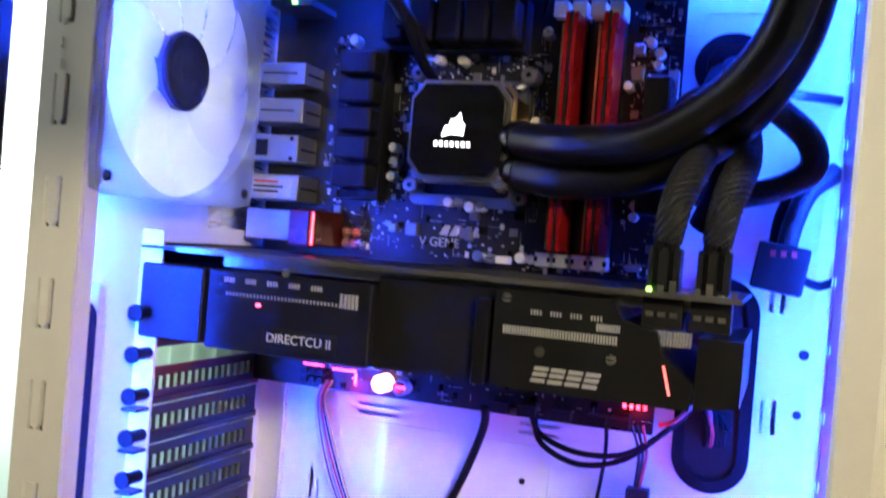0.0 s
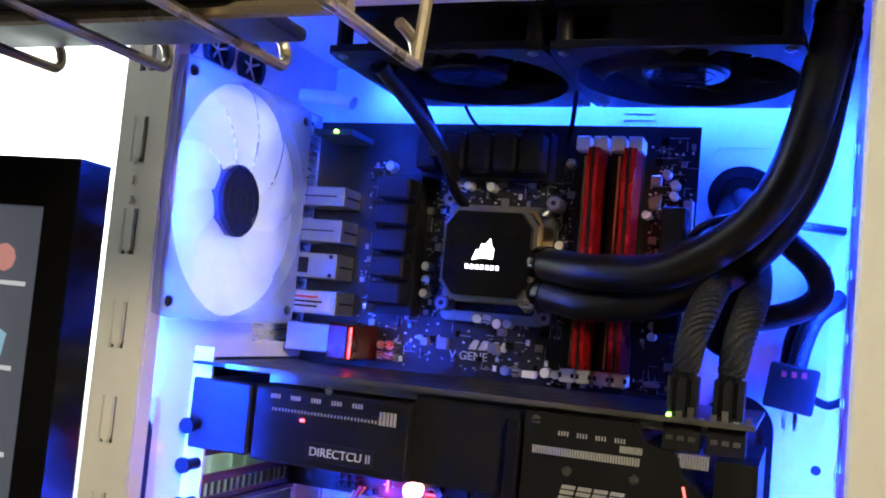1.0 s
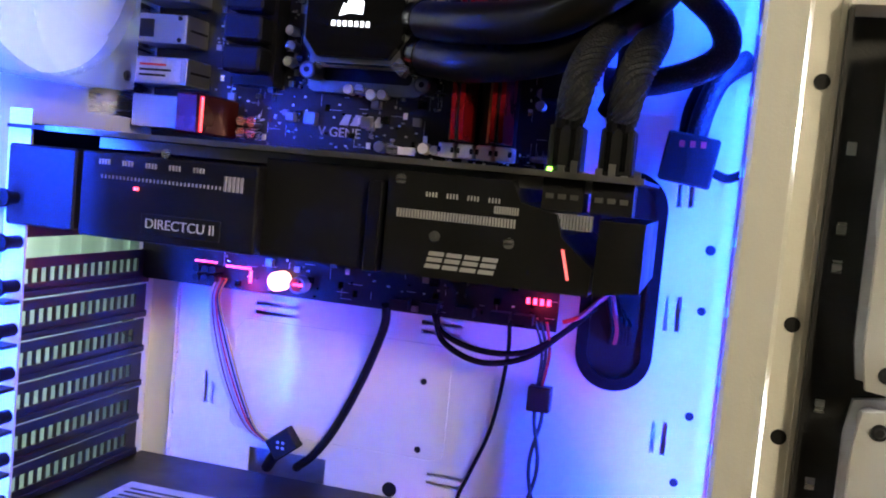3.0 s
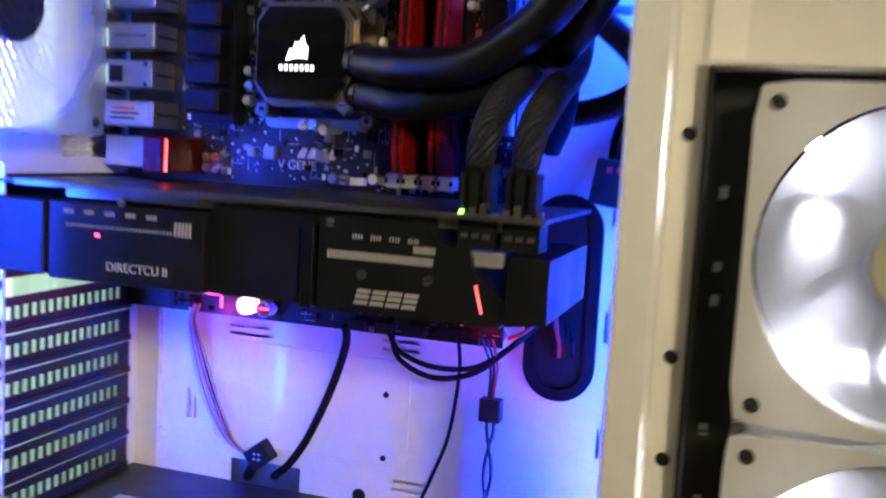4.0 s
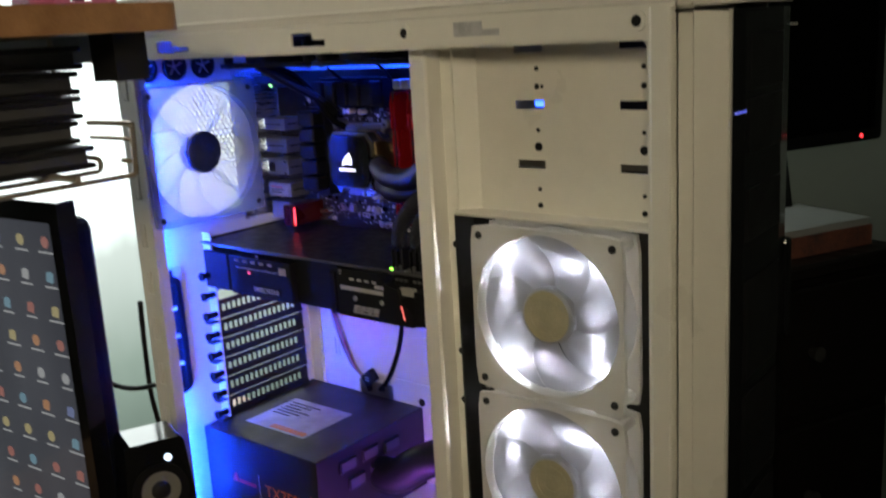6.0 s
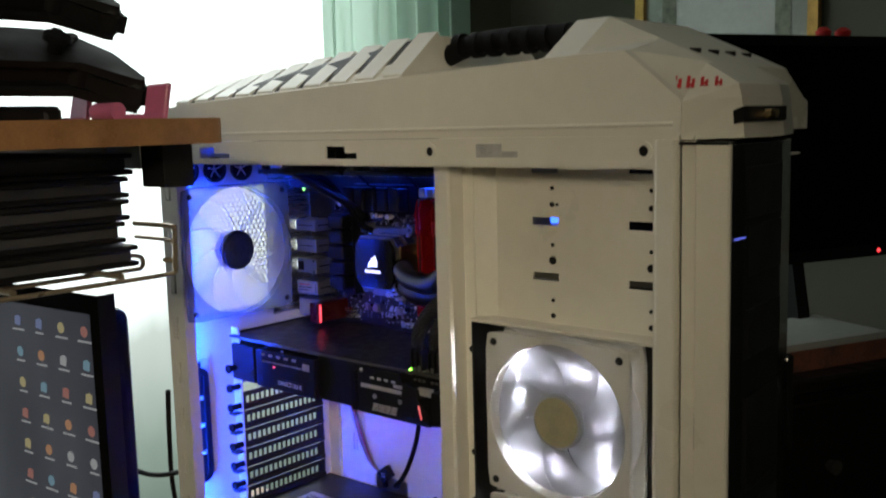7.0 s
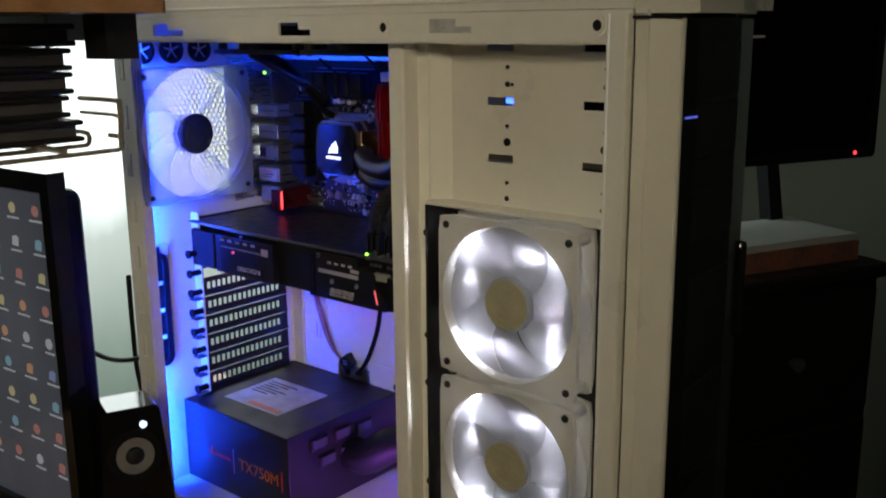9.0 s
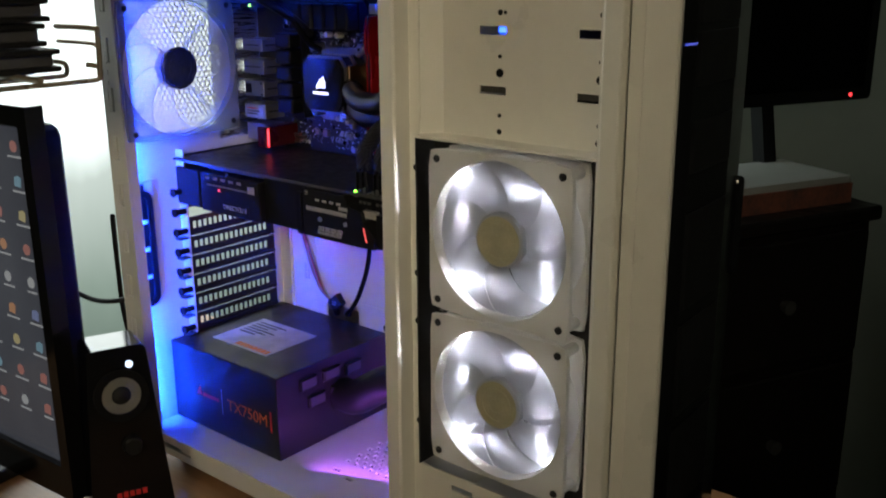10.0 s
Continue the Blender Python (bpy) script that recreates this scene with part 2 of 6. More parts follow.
def holed(bm, axis, a, b, u0, u1, v0, v1, holes):
    """A plate with rectangular openings right through it; the plane's two directions are the other axes in order."""
    us = sorted({u0, u1, *(h[0] for h in holes), *(h[1] for h in holes)})
    vs = sorted({v0, v1, *(h[2] for h in holes), *(h[3] for h in holes)})
    us = [u for u in us if u0 <= u <= u1]
    vs = [v for v in vs if v0 <= v <= v1]
    full = {}
    for i in range(len(us) - 1):
        for j in range(len(vs) - 1):
            cu, cv = (us[i] + us[i + 1]) / 2, (vs[j] + vs[j + 1]) / 2
            full[i, j] = not any(h[0] < cu < h[1] and h[2] < cv < h[3] for h in holes)
    verts = {}

    def vert(i, j, s):
        if (i, j, s) not in verts:
            w = b if s else a
            verts[i, j, s] = bm.verts.new({"x": (w, us[i], vs[j]), "y": (us[i], w, vs[j]), "z": (us[i], vs[j], w)}[axis])
        return verts[i, j, s]
    for (i, j), on in full.items():
        if not on:
            continue
        for s in (0, 1):
            bm.faces.new((vert(i, j, s), vert(i + 1, j, s), vert(i + 1, j + 1, s), vert(i, j + 1, s)))
        for di, dj, e in ((-1, 0, ((i, j), (i, j + 1))), (1, 0, ((i + 1, j), (i + 1, j + 1))), (0, -1, ((i, j), (i + 1, j))), (0, 1, ((i, j + 1), (i + 1, j + 1)))):
            if not full.get((i + di, j + dj), False):
                p, q = e
                bm.faces.new((vert(*p, 0), vert(*q, 0), vert(*q, 1), vert(*p, 1)))
    return bm


def tube(name, pts, radius, mat, parent=None, label="", category="cable", group="", res=10):
    """A smooth round cable through points, as a mesh."""
    P = [Vector(p) for p in pts]
    path = []
    n = len(P)
    for i in range(n - 1):
        p0, p1, p2, p3 = P[max(i - 1, 0)], P[i], P[i + 1], P[min(i + 2, n - 1)]
        for k in range(8):
            t = k / 8
            path.append(0.5 * ((2 * p1) + (p2 - p0) * t + (2 * p0 - 5 * p1 + 4 * p2 - p3) * t * t + (3 * p1 - p0 - 3 * p2 + p3) * t ** 3))
    path.append(P[-1])
    bm = bmesh.new()
    loops = []
    side = None
    for i, p in enumerate(path):
        d = (path[min(i + 1, len(path) - 1)] - path[max(i - 1, 0)]).normalized()
        if side is None:
            side = d.orthogonal().normalized()
        side = (side - d * side.dot(d)).normalized()
        up = d.cross(side)
        r = radius(i / (len(path) - 1)) if callable(radius) else radius
        loops.append([bm.verts.new(p + r * (math.cos(a) * side + math.sin(a) * up)) for a in (2 * math.pi * k / res for k in range(res))])
    for a, b in zip(loops, loops[1:]):
        for k in range(res):
            bm.faces.new((a[k], a[(k + 1) % res], b[(k + 1) % res], b[k]))
    bm.faces.new(loops[0][::-1])
    bm.faces.new(loops[-1])
    if parent is not None:
        return part(name, bm, mat, parent, label, True)
    return solid(name, bm, mat, label, category, group, smooth=True)


def braid(name, pts, radius, mat, parent, res=22, step=0.0017):
    """A woven sleeve: a tube whose quads stand in and out like crossing strands."""
    P = [Vector(p) for p in pts]
    path = []
    for i in range(len(P) - 1):
        p0, p1, p2, p3 = P[max(i - 1, 0)], P[i], P[i + 1], P[min(i + 2, len(P) - 1)]
        n = max(2, int((p2 - p1).length / step))
        for k in range(n):
            t = k / n
            path.append(0.5 * ((2 * p1) + (p2 - p0) * t + (2 * p0 - 5 * p1 + 4 * p2 - p3) * t * t + (3 * p1 - p0 - 3 * p2 + p3) * t ** 3))
    bm = bmesh.new()
    rows = []
    side = None
    for i, p in enumerate(path):
        d = (path[min(i + 1, len(path) - 1)] - path[max(i - 1, 0)]).normalized()
        side = d.orthogonal().normalized() if side is None else (side - d * side.dot(d)).normalized()
        up = d.cross(side)
        r = radius(i / (len(path) - 1))
        rows.append([bm.verts.new(p + r * (1.0 + 0.055 * (1 if (i + k) % 2 else -1)) * (math.cos(a) * side + math.sin(a) * up)) for k, a in enumerate(2 * math.pi * q / res for q in range(res))])
    for a, b in zip(rows, rows[1:]):
        for k in range(res):
            bm.faces.new((a[k], a[(k + 1) % res], b[(k + 1) % res], b[k]))
    bm.faces.new(rows[0][::-1])
    bm.faces.new(rows[-1])
    return part(name, bm, mat, parent)


def lettering(name, body, size, m, mat, parent, label=""):
    cu = bpy.data.curves.new(name, "FONT")
    cu.body, cu.size, cu.extrude, cu.align_x, cu.align_y = body, size, 0.0002, "CENTER", "CENTER"
    tmp = new(name + "_outline", cu)
    me = bpy.data.meshes.new_from_object(tmp.evaluated_get(bpy.context.evaluated_depsgraph_get()))
    bpy.data.objects.remove(tmp)
    me.materials.clear()
    me.materials.append(mat)
    me.transform(m)
    ob = new(name, me)
    ob.parent = parent
    ob.location = -parent.location
    return tagged(ob, label)


FACE = Matrix(((1, 0, 0, 0), (0, 0, -1, 0), (0, 1, 0, 0), (0, 0, 0, 1)))  # upright, facing -y


# ---- the room ----
XW, YB, XE, YS, HC = -0.75, 1.57, 3.0, -2.6, 2.4
DESK = 0.765
solid("floor", B(XW - 0.2, XE, YS, YB, -0.05, 0), FLOORMAT, "dark wooden floor boards of the room", "floor", kind="structure")
solid("ceiling", B(XW - 0.2, XE, YS, YB, HC, HC + 0.05), CEILPAINT, "plain white ceiling", "ceiling", kind="structure")
bm = holed(bmesh.new(), "x", XW - 0.12, XW, YS, YB, 0, HC, [(-0.55, 1.20, 0.36, 2.15)])
solid("wall_window", bm, WALLPAINT, "painted wall with a wide bright window", "wall", kind="structure")
solid("wall_back", B(XW, XE, YB, YB + 0.1, 0, HC), WALLPAINT, "dull olive painted wall behind the television", "wall", kind="structure")
solid("wall_side", B(XE, XE + 0.1, YS, YB + 0.1, 0, HC), WALLPAINT, "plain painted side wall", "wall", kind="structure")
solid("wall_front", B(XW - 0.12, XE, YS - 0.1, YS, 0, HC), WALLPAINT, "plain painted wall", "wall", kind="structure")

# bright overcast distance outside the window; light fading down a pale surface is coloured in
bmat = bpy.data.materials.new("overcast_distance")
bmat.use_nodes = True
nt = bmat.node_tree
nt.nodes.remove(nt.nodes["Principled BSDF"])
em = nt.nodes.new("ShaderNodeEmission")
co = nt.nodes.new("ShaderNodeTexCoord")
sep = nt.nodes.new("ShaderNodeSeparateXYZ")
nt.links.new(co.outputs["Object"], sep.inputs[0])
nz = nt.nodes.new("ShaderNodeTexNoise")
nz.inputs["Scale"].default_value = 5
mp = nt.nodes.new("ShaderNodeMapping")
mp.inputs["Scale"].default_value = (1, 2.2, 0.8)
nt.links.new(co.outputs["Object"], mp.inputs[0])
nt.links.new(mp.outputs[0], nz.inputs["Vector"])
ad = nt.nodes.new("ShaderNodeMath")
ad.operation = "MULTIPLY_ADD"
ad.inputs[1].default_value = 0.10
nt.links.new(nz.outputs[0], ad.inputs[0])
nt.links.new(sep.outputs[2], ad.inputs[2])
rp = nt.nodes.new("ShaderNodeValToRGB")
rp.color_ramp.elements[0].position, rp.color_ramp.elements[0].color = 0.40, (0.085, 0.115, 0.095, 1)
rp.color_ramp.elements[1].position, rp.color_ramp.elements[1].color = 1.0, (0.90, 1.0, 0.97, 1)
mid = rp.color_ramp.elements.new(0.58)
mid.color = (0.15, 0.195, 0.165, 1)
mid = rp.color_ramp.elements.new(0.85)
mid.color = (0.34, 0.39, 0.36, 1)
nt.links.new(ad.outputs[0], rp.inputs[0])
nt.links.new(rp.outputs[0], em.inputs[0])
em.inputs[1].default_value = 2.2
nt.links.new(em.outputs[0], nt.nodes["Material Output"].inputs[0])
solid("backdrop", B(XW - 0.42, XW - 0.40, -1.6, 2.2, 0.0, 2.6), bmat, "glowing daylight sheet beyond the window, coloured to fade to dim green below", "backdrop", kind="structure")
win = thing("window_1", "white window frame standing in bright daylight", "window", kind="structure")
part("window_frame", holed(bmesh.new(), "x", XW - 0.10, XW - 0.05, -0.55, 1.20, 0.36, 2.15, [(-0.50, 1.15, 0.40, 2.10)]), WHITE, win)
part("window_sill", B(XW - 0.06, XW + 0.05, -0.58, 1.23, 0.33, 0.36, bevel=0.004), WHITE, win)


def curtain(y0, y1, z0, z1, x):
    bm = bmesh.new()
    n = 60
    rows = []
    for i in range(n + 1):
        y = y0 + (y1 - y0) * i / n
        dx = 0.022 * math.sin(i * 0.75) + 0.012 * math.sin(i * 0.31 + 1)
        rows.append([bm.verts.new((x + dx * (1 - 0.25 * k), y, z1 + (z0 - z1) * k / 3)) for k in range(4)])
    for a, b in zip(rows, rows[1:]):
        for k in range(3):
            bm.faces.new((a[k], b[k], b[k + 1], a[k + 1]))
    bmesh.ops.solidify(bm, geom=bm.faces[:], thickness=0.002)
    return bm


solid("curtain", curtain(0.815, 1.272, 0.05, 2.25, XW + 0.08), CURTAIN, "pale mint curtain hanging in folds beside the window", "curtain", smooth=True)

# never in view; built to go with the added fill light
lamp = thing("fill_lamp", "unseen black floor lamp with a warm shade, added as fill", "lamp", at=(1.17, -1.28, 0))
part("base", C((1.17, -1.28, 0), (1.17, -1.28, 0.02), 0.14, 0.13, 32), BLACKMETAL, lamp)
part("pole", C((1.17, -1.28, 0.02), (1.17, -1.28, 1.58), 0.012, n=16), BLACKMETAL, lamp)
part("shade", C((1.17, -1.28, 1.50), (1.17, -1.28, 1.74), 0.13, 0.10, 32, caps=False), IVORY, lamp)

# desk under the tower
desk = thing("desk", "light wooden desk carrying the computer tower", "desk")
part("desktop", B(-0.30, 0.565, -0.42, 0.30, DESK - 0.025, DESK, bevel=0.003, seg=2), WOOD, desk)
for x in (-0.27, 0.52):
    part("side_panel", B(x - 0.012, x + 0.012, -0.36, 0.27, 0, DESK - 0.025), DARKWOOD, desk)
part("back_panel", B(-0.258, 0.508, 0.24, 0.255, 0.25, DESK - 0.025), DARKWOOD, desk)

# ---- the tower ----
Z0, ZI = 0.785, 0.797     # underside lip and inner floor
case = thing("computer_tower", "white steel tower with its side panel removed and a lit interior", "computer case", at=(0.27, 0.1, DESK))
YT = 0.190                # motherboard tray
W = 0.200                 # outer depth

# rear panel with fan vent, card slots and a cable slot
SLOTZ = [1.0335 - 0.0203 * i for i in range(8)]
rear = part("rear_panel", holed(bmesh.new(), "x", -0.002, 0.0, 0.0, W, Z0, 1.262,
     [(0.008, 0.116, 1.090, 1.212), (0.066, 0.176, 0.884, 1.062), (0.010, 0.027, 0.925, 1.035), (0.118, 0.176, 1.075, 1.222)]), TRAY, case)


def hex_grille(x0, x1, cy, cz, radius, step=0.0056, wall=0.0006):
    bm = bmesh.new()
    rows = int(2 * radius / (step * 0.866)) + 2
    for j in range(-rows // 2, rows // 2 + 1):
        for i in range(-rows // 2, rows // 2 + 1):
            y, z = (i + 0.5 * (j % 2)) * step, j * step * 0.866
            if math.hypot(y, z) > radius:
                continue
            R, r = step / math.sqrt(3), (step - 2 * wall) / math.sqrt(3)
            o = [(cy + y + R * math.cos(radians(30 + 60 * k)), cz + z + R * math.sin(radians(30 + 60 * k))) for k in range(6)]
            q = [(cy + y + r * math.cos(radians(30 + 60 * k)), cz + z + r * math.sin(radians(30 + 60 * k))) for k in range(6)]
            ring(bm, o, q, "x", x0, x1)
    return bm


grille = part("fan_grille", hex_grille(-0.0018, -0.0004, 0.0625, 1.1508, 0.0625), WHITE, case, "white honeycomb vent behind the rear fan")
part("io_shield", holed(bmesh.new(), "x", -0.0022, -0.0008, 0.114, 0.180, 1.072, 1.225,
     [(0.154, 0.168, 1.163, 1.171), (0.154, 0.168, 1.141, 1.150), (0.154, 0.168, 1.119, 1.129)]), STEEL, case)

# side flange at the rear with its row of stamped catches
fl = bmesh.new()
holes = [(-0.0042, 0.0042, 0.848 + 0.0445 * i, 0.870 + 0.0445 * i) for i in range(9)]
holed(fl, "y", -0.001, 0.001, -0.010, 0.015, Z0, 1.240, holes)
flange = part("rear_flange", fl, WHITE, case)
# added black strip that gives the catch slots their shaded look
part("catch_shade_strip", B(-0.0085, 0.0062, 0.0022, 0.0030, Z0 + 0.010, 1.235), BLACKMATT, case)
part("flange_return", B(-0.012, -0.010, -0.001, 0.030, Z0, 1.258), WHITE, case)
part("flange_lip", B(0.0132, 0.0152, 0.0012, 0.010, Z0, 1.240), WHITE, case)
for h in holes:
    b2 = bmesh.new()
    prism(b2, [(h[0] + 0.0019 + 0.0023 * (1 + math.cos(radians(a))), h[2] + 0.0035 + 0.0023 * math.sin(radians(a))) for a in range(180, 361, 20)] + [(h[1] - 0.0019, h[3]), (h[0] + 0.0019, h[3])], "y", -0.0016, 0.0006)
    part("catch", b2, WHITE, case)

# inner tray, floor, far side and roof plate
holes = [(0.067, 0.094, 0.9765, 0.9785), (0.067, 0.094, 0.9715, 0.9735), (0.167, 0.190, 0.9785, 0.9805), (0.167, 0.190, 0.9735, 0.9755),
         (0.294, 0.2965, 0.992, 1.010), (0.2995, 0.302, 0.992, 1.010), (0.294, 0.2965, 0.928, 0.945), (0.2995, 0.302, 0.928, 0.945),
         (0.294, 0.2965, 1.055, 1.068), (0.2995, 0.302, 1.055, 1.068), (0.177, 0.200, 0.8955, 0.8975), (0.177, 0.200, 0.8905, 0.8925),
         (0.038, 0.041, 0.915, 0.934), (0.043, 0.0455, 0.915, 0.928), (0.070, 0.118, 0.868, 0.894),
         (0.195, 0.214, 1.2285, 1.2300), (0.195, 0.214, 1.2245, 1.2260)]
part("motherboard_tray", holed(bmesh.new(), "y", YT, YT + 0.0015, 0.0, 0.325, ZI, 1.262, holes), TRAY, case)
for x0, x1, z0, z1 in ((0.055, 0.186, 0.902, 0.968), (0.246, 0.306, 1.100, 1.212)):
    emboss = bmesh.new()
    ring(emboss, rounded(x0, x1, z0, z1, 0.008), rounded(x0 + 0.0018, x1 - 0.0018, z0 + 0.0018, z1 - 0.0018, 0.0065), "y", YT - 0.0009, YT)
    part("tray_ridge", emboss, TRAY, case, smooth=True)
part("tray_step", B(0.018, 0.0196, YT - 0.004, YT, 0.80, 0.985, bevel=0.0007), TRAY, case)
part("slot_cover_plate", B(0.001, 0.120, YT + 0.006, YT + 0.008, 0.862, 0.900), GREYMETAL, case)
for x, z, r in ((0.171, 0.947, 0.0018), (0.171, 0.909, 0.0018), (0.018, 0.942, 0.0016), (0.018, 0.906, 0.0016), (0.157, 0.884, 0.0042),
                (0.313, 1.035, 0.0026), (0.312, 0.950, 0.0022), (0.312, 1.004, 0.0022), (0.308, 0.915, 0.0022), (0.130, 0.870, 0.0018)):
    part("tray_hole", C((x, YT - 0.0004, z), (x, YT + 0.0002, z), r, n=14), BLACKMATT, case)
part("far_side_panel", B(0.0, 0.498, W, W + 0.002, Z0, 1.262), WHITE, case)
part("roof_plate", holed(bmesh.new(), "z", 1.2785, 1.2800, 0.0, 0.52, 0.0, W, [(0.07, 0.30, 0.05, 0.16)]), WHITE, case)
fh = [(0.262 + 0.0, 0.272, 0.030, 0.034), (0.205, 0.215, 0.060, 0.064), (0.226, 0.236, 0.054, 0.058)]
for i in range(7):
    for j in range(12):
        x = 0.205 + 0.0095 * i + (0.00475 if j % 2 else 0)
        if x < 0.30:
            fh.append((x, x + 0.0045, 0.078 + 0.0072 * j, 0.0822 + 0.0072 * j))
part("floor_panel", holed(bmesh.new(), "z", ZI - 0.002, ZI, 0.0, 0.52, 0.0, W, [h for h in fh if h[3] < 0.17]), TRAY, case, "white base plate with a perforated vent")
part("floor_mesh", B(0.190, 0.310, 0.02, 0.18, ZI - 0.010, ZI - 0.007), BLACKMATT, case)
part("bottom_rail", holed(bmesh.new(), "y", -0.001, 0.001, -0.010, 0.522, Z0 - 0.004, ZI + 0.004, [(0.030, 0.060, 0.788, 0.793), (0.06, 0.075, 0.788, 0.7905)]), WHITE, case)
part("base_skirt", B(-0.006, 0.518, 0.004, W - 0.004, Z0 - 0.006, Z0 - 0.001, bevel=0.002), WHITE, case)
for x in (0.035, 0.48):
    for y in (0.035, 0.165):
        f = part("foot", cyl(cyl(bmesh.new(), (x, y, DESK), (x, y, DESK + 0.009), 0.017, 0.019, 28), (x, y, DESK + 0.009), (x, y, Z0 - 0.006), 0.0195, n=28), RUBBER, case, "round rubber foot with a metal ring", True)
        part("foot_ring", C((x, y, DESK + 0.007), (x, y, DESK + 0.0095), 0.0202, n=28), STEEL, f)

# top rail with its notches and screw bosses
tn = [(0.054, 0.075, 1.244, 1.2535), (0.075, 0.097, 1.244, 1.2485), (0.220, 0.242, 1.244, 1.2535), (0.242, 0.255, 1.244, 1.2485)]
part("top_rail", holed(bmesh.new(), "y", -0.001, 0.001, -0.012, 0.506, 1.240, 1.2585, tn), WHITE, case)
part("top_rail_ledge", B(-0.012, 0.506, 0.001, 0.016, 1.2385, 1.2400), WHITE, case)
for x0, x1, z1 in ((0.372, 0.394, 1.2545), (0.394, 0.407, 1.2495)):
    part("notch_plate", B(x0, x1, 0.0008, 0.0016, 1.2455, z1), GREYMETAL, case)
    part("notch_recess", B(x0, x1, -0.0016, -0.0011, 1.2455, z1), LABELGREY, case)
for x in (0.330, 0.500):
    part("screw_boss", ring(bmesh.new(), [(x + 0.006 * math.cos(a), 1.2495 + 0.006 * math.sin(a)) for a in np.linspace(0, 6.283, 21)[:-1]],
         [(x + 0.0033 * math.cos(a), 1.2495 + 0.0033 * math.sin(a)) for a in np.linspace(0, 6.283, 21)[:-1]], "y", -0.0022, -0.001), WHITE, case, smooth=True)
    part("screw_hole", C((x, -0.0013, 1.2495), (x, -0.0010, 1.2495), 0.0033, n=18), BLACKMATT, case)

# upright between the interior and the drive bays
post = part("centre_post", prism(bmesh.new(), [(0.3195, 0.020), (0.3195, 0.0145), (0.3210, 0.0130), (0.3330, 0.0130), (0.3345, 0.0145), (0.3345, 0.0300), (0.3330, 0.0300), (0.3330, 0.0150), (0.3210, 0.0150), (0.3208, 0.020)], "z", ZI, 1.240), WHITE, case)
part("post_recess", B(0.3346, 0.3455, 0.0290, 0.0305, ZI, 1.2385), WHITE, case)
part("recess_edge", B(0.3440, 0.3455, 0.0275, 0.0289, ZI, 1.2385), WHITE, case)
for z in (1.101, 1.021, 0.983, 0.900):
    part("post_hole", C((0.3405, 0.0284, z), (0.3405, 0.0291, z), 0.0026, n=16), BLACKMATT, case)
for z in (1.081, 1.054, 1.041, 0.966, 0.993):
    part("post_clip", B(0.3520, 0.3550, 0.0405, 0.0418, z - 0.0022, z + 0.0022), STEEL, case)
part("cage_wall", B(0.3235, 0.3250, 0.0155, YT, ZI, 1.2780), WHITE, case)
part("bay_ceiling", B(0.3250, 0.52, 0.0015, W, 1.2400, 1.2415), WHITE, case)

# five-and-a-quarter-inch bay plate with stamped slots
bh = []
for x0, x1 in ((0.389, 0.411), (0.466, 0.488)):
    for z in (1.199, 1.1595, 1.236):
        bh.append((x0, x1, z - 0.0028, z + 0.0028))
part("bay_plate", holed(bmesh.new(), "y", 0.040, 0.0415, 0.3570, 0.506, 1.1265, 1.2398, bh), WHITE, case)
part("bay_plate_slope", prism(bmesh.new(), [(0.3456, 0.0290), (0.3572, 0.0400), (0.3572, 0.0415), (0.3456, 0.0305)], "z", 1.1266, 1.2398), WHITE, case)
part("bay_plate_lip", B(0.3456, 0.506, 0.020, 0.040, 1.1245, 1.1265), WHITE, case)
for x in (0.4062, 0.4832):
    for z, r in ((1.2225, 0.0015), (1.211, 0.0019), (1.1825, 0.0014), (1.1715, 0.0029), (1.1430, 0.0014), (1.132, 0.0019)):
        part("bay_hole", C((x, 0.0394, z), (x, 0.0401, z), r, n=14), BLACKMATT, case)
    part("bay_hole", C((x + 0.004, 0.0394, 1.211), (x + 0.004, 0.0401, 1.211), 0.0012, n=12), BLACKMATT, case)
    part("bay_tab", B(x - 0.017, x + 0.005, 0.0412, 0.0440, 1.158, 1.1622), GREYMETAL, case)
# added glow for the strip light that shows through this slot
part("bay_slot_glow", B(0.4000, 0.4075, 0.0460, 0.0480, 1.1972, 1.2012, bevel=0.0006), LED, case, "glowing block added behind a stamped slot for the strip light inside")
part("bay_interior", B(0.350, 0.50, 0.15, 0.152, 1.13, 1.2385), BLACKMATT, case)

# black drive cage behind the two side fans
cage = part("drive_cage", holed(bmesh.new(), "y", 0.042, 0.044, 0.3400, 0.506, 0.868, 1.1245, [(0.367, 0.477, 1.006, 1.116), (0.367, 0.477, 0.885, 0.995)]), BLACKMETAL, case, "black steel drive cage behind the fans")
for z0, z1 in ((1.002, 1.120), (0.881, 0.999)):
    part("cage_back", B(0.352, 0.495, 0.12, 0.122, z0, z1), BLACKMATT, case)
    for z in np.linspace(z0 + 0.012, z1 - 0.012, 5):
        part("drive_rail", B(0.352, 0.495, 0.070, 0.118, z - 0.001, z + 0.001), BLACKMATT, case)
for x in (0.3485, 0.5042):
    part("cage_side", B(x - (0.0029 if x < 0.4 else 0), x - (0.0014 if x < 0.4 else -0.0015), 0.022, 0.0418, 0.868, 1.1240), BLACKMETAL, case)
part("lower_plate", holed(bmesh.new(), "y", 0.022, 0.024, 0.3485, 0.506, ZI, 0.868, [(0.378, 0.398, 0.855, 0.860), (0.398, 0.47, 0.836, 0.842)]), WHITE, case)

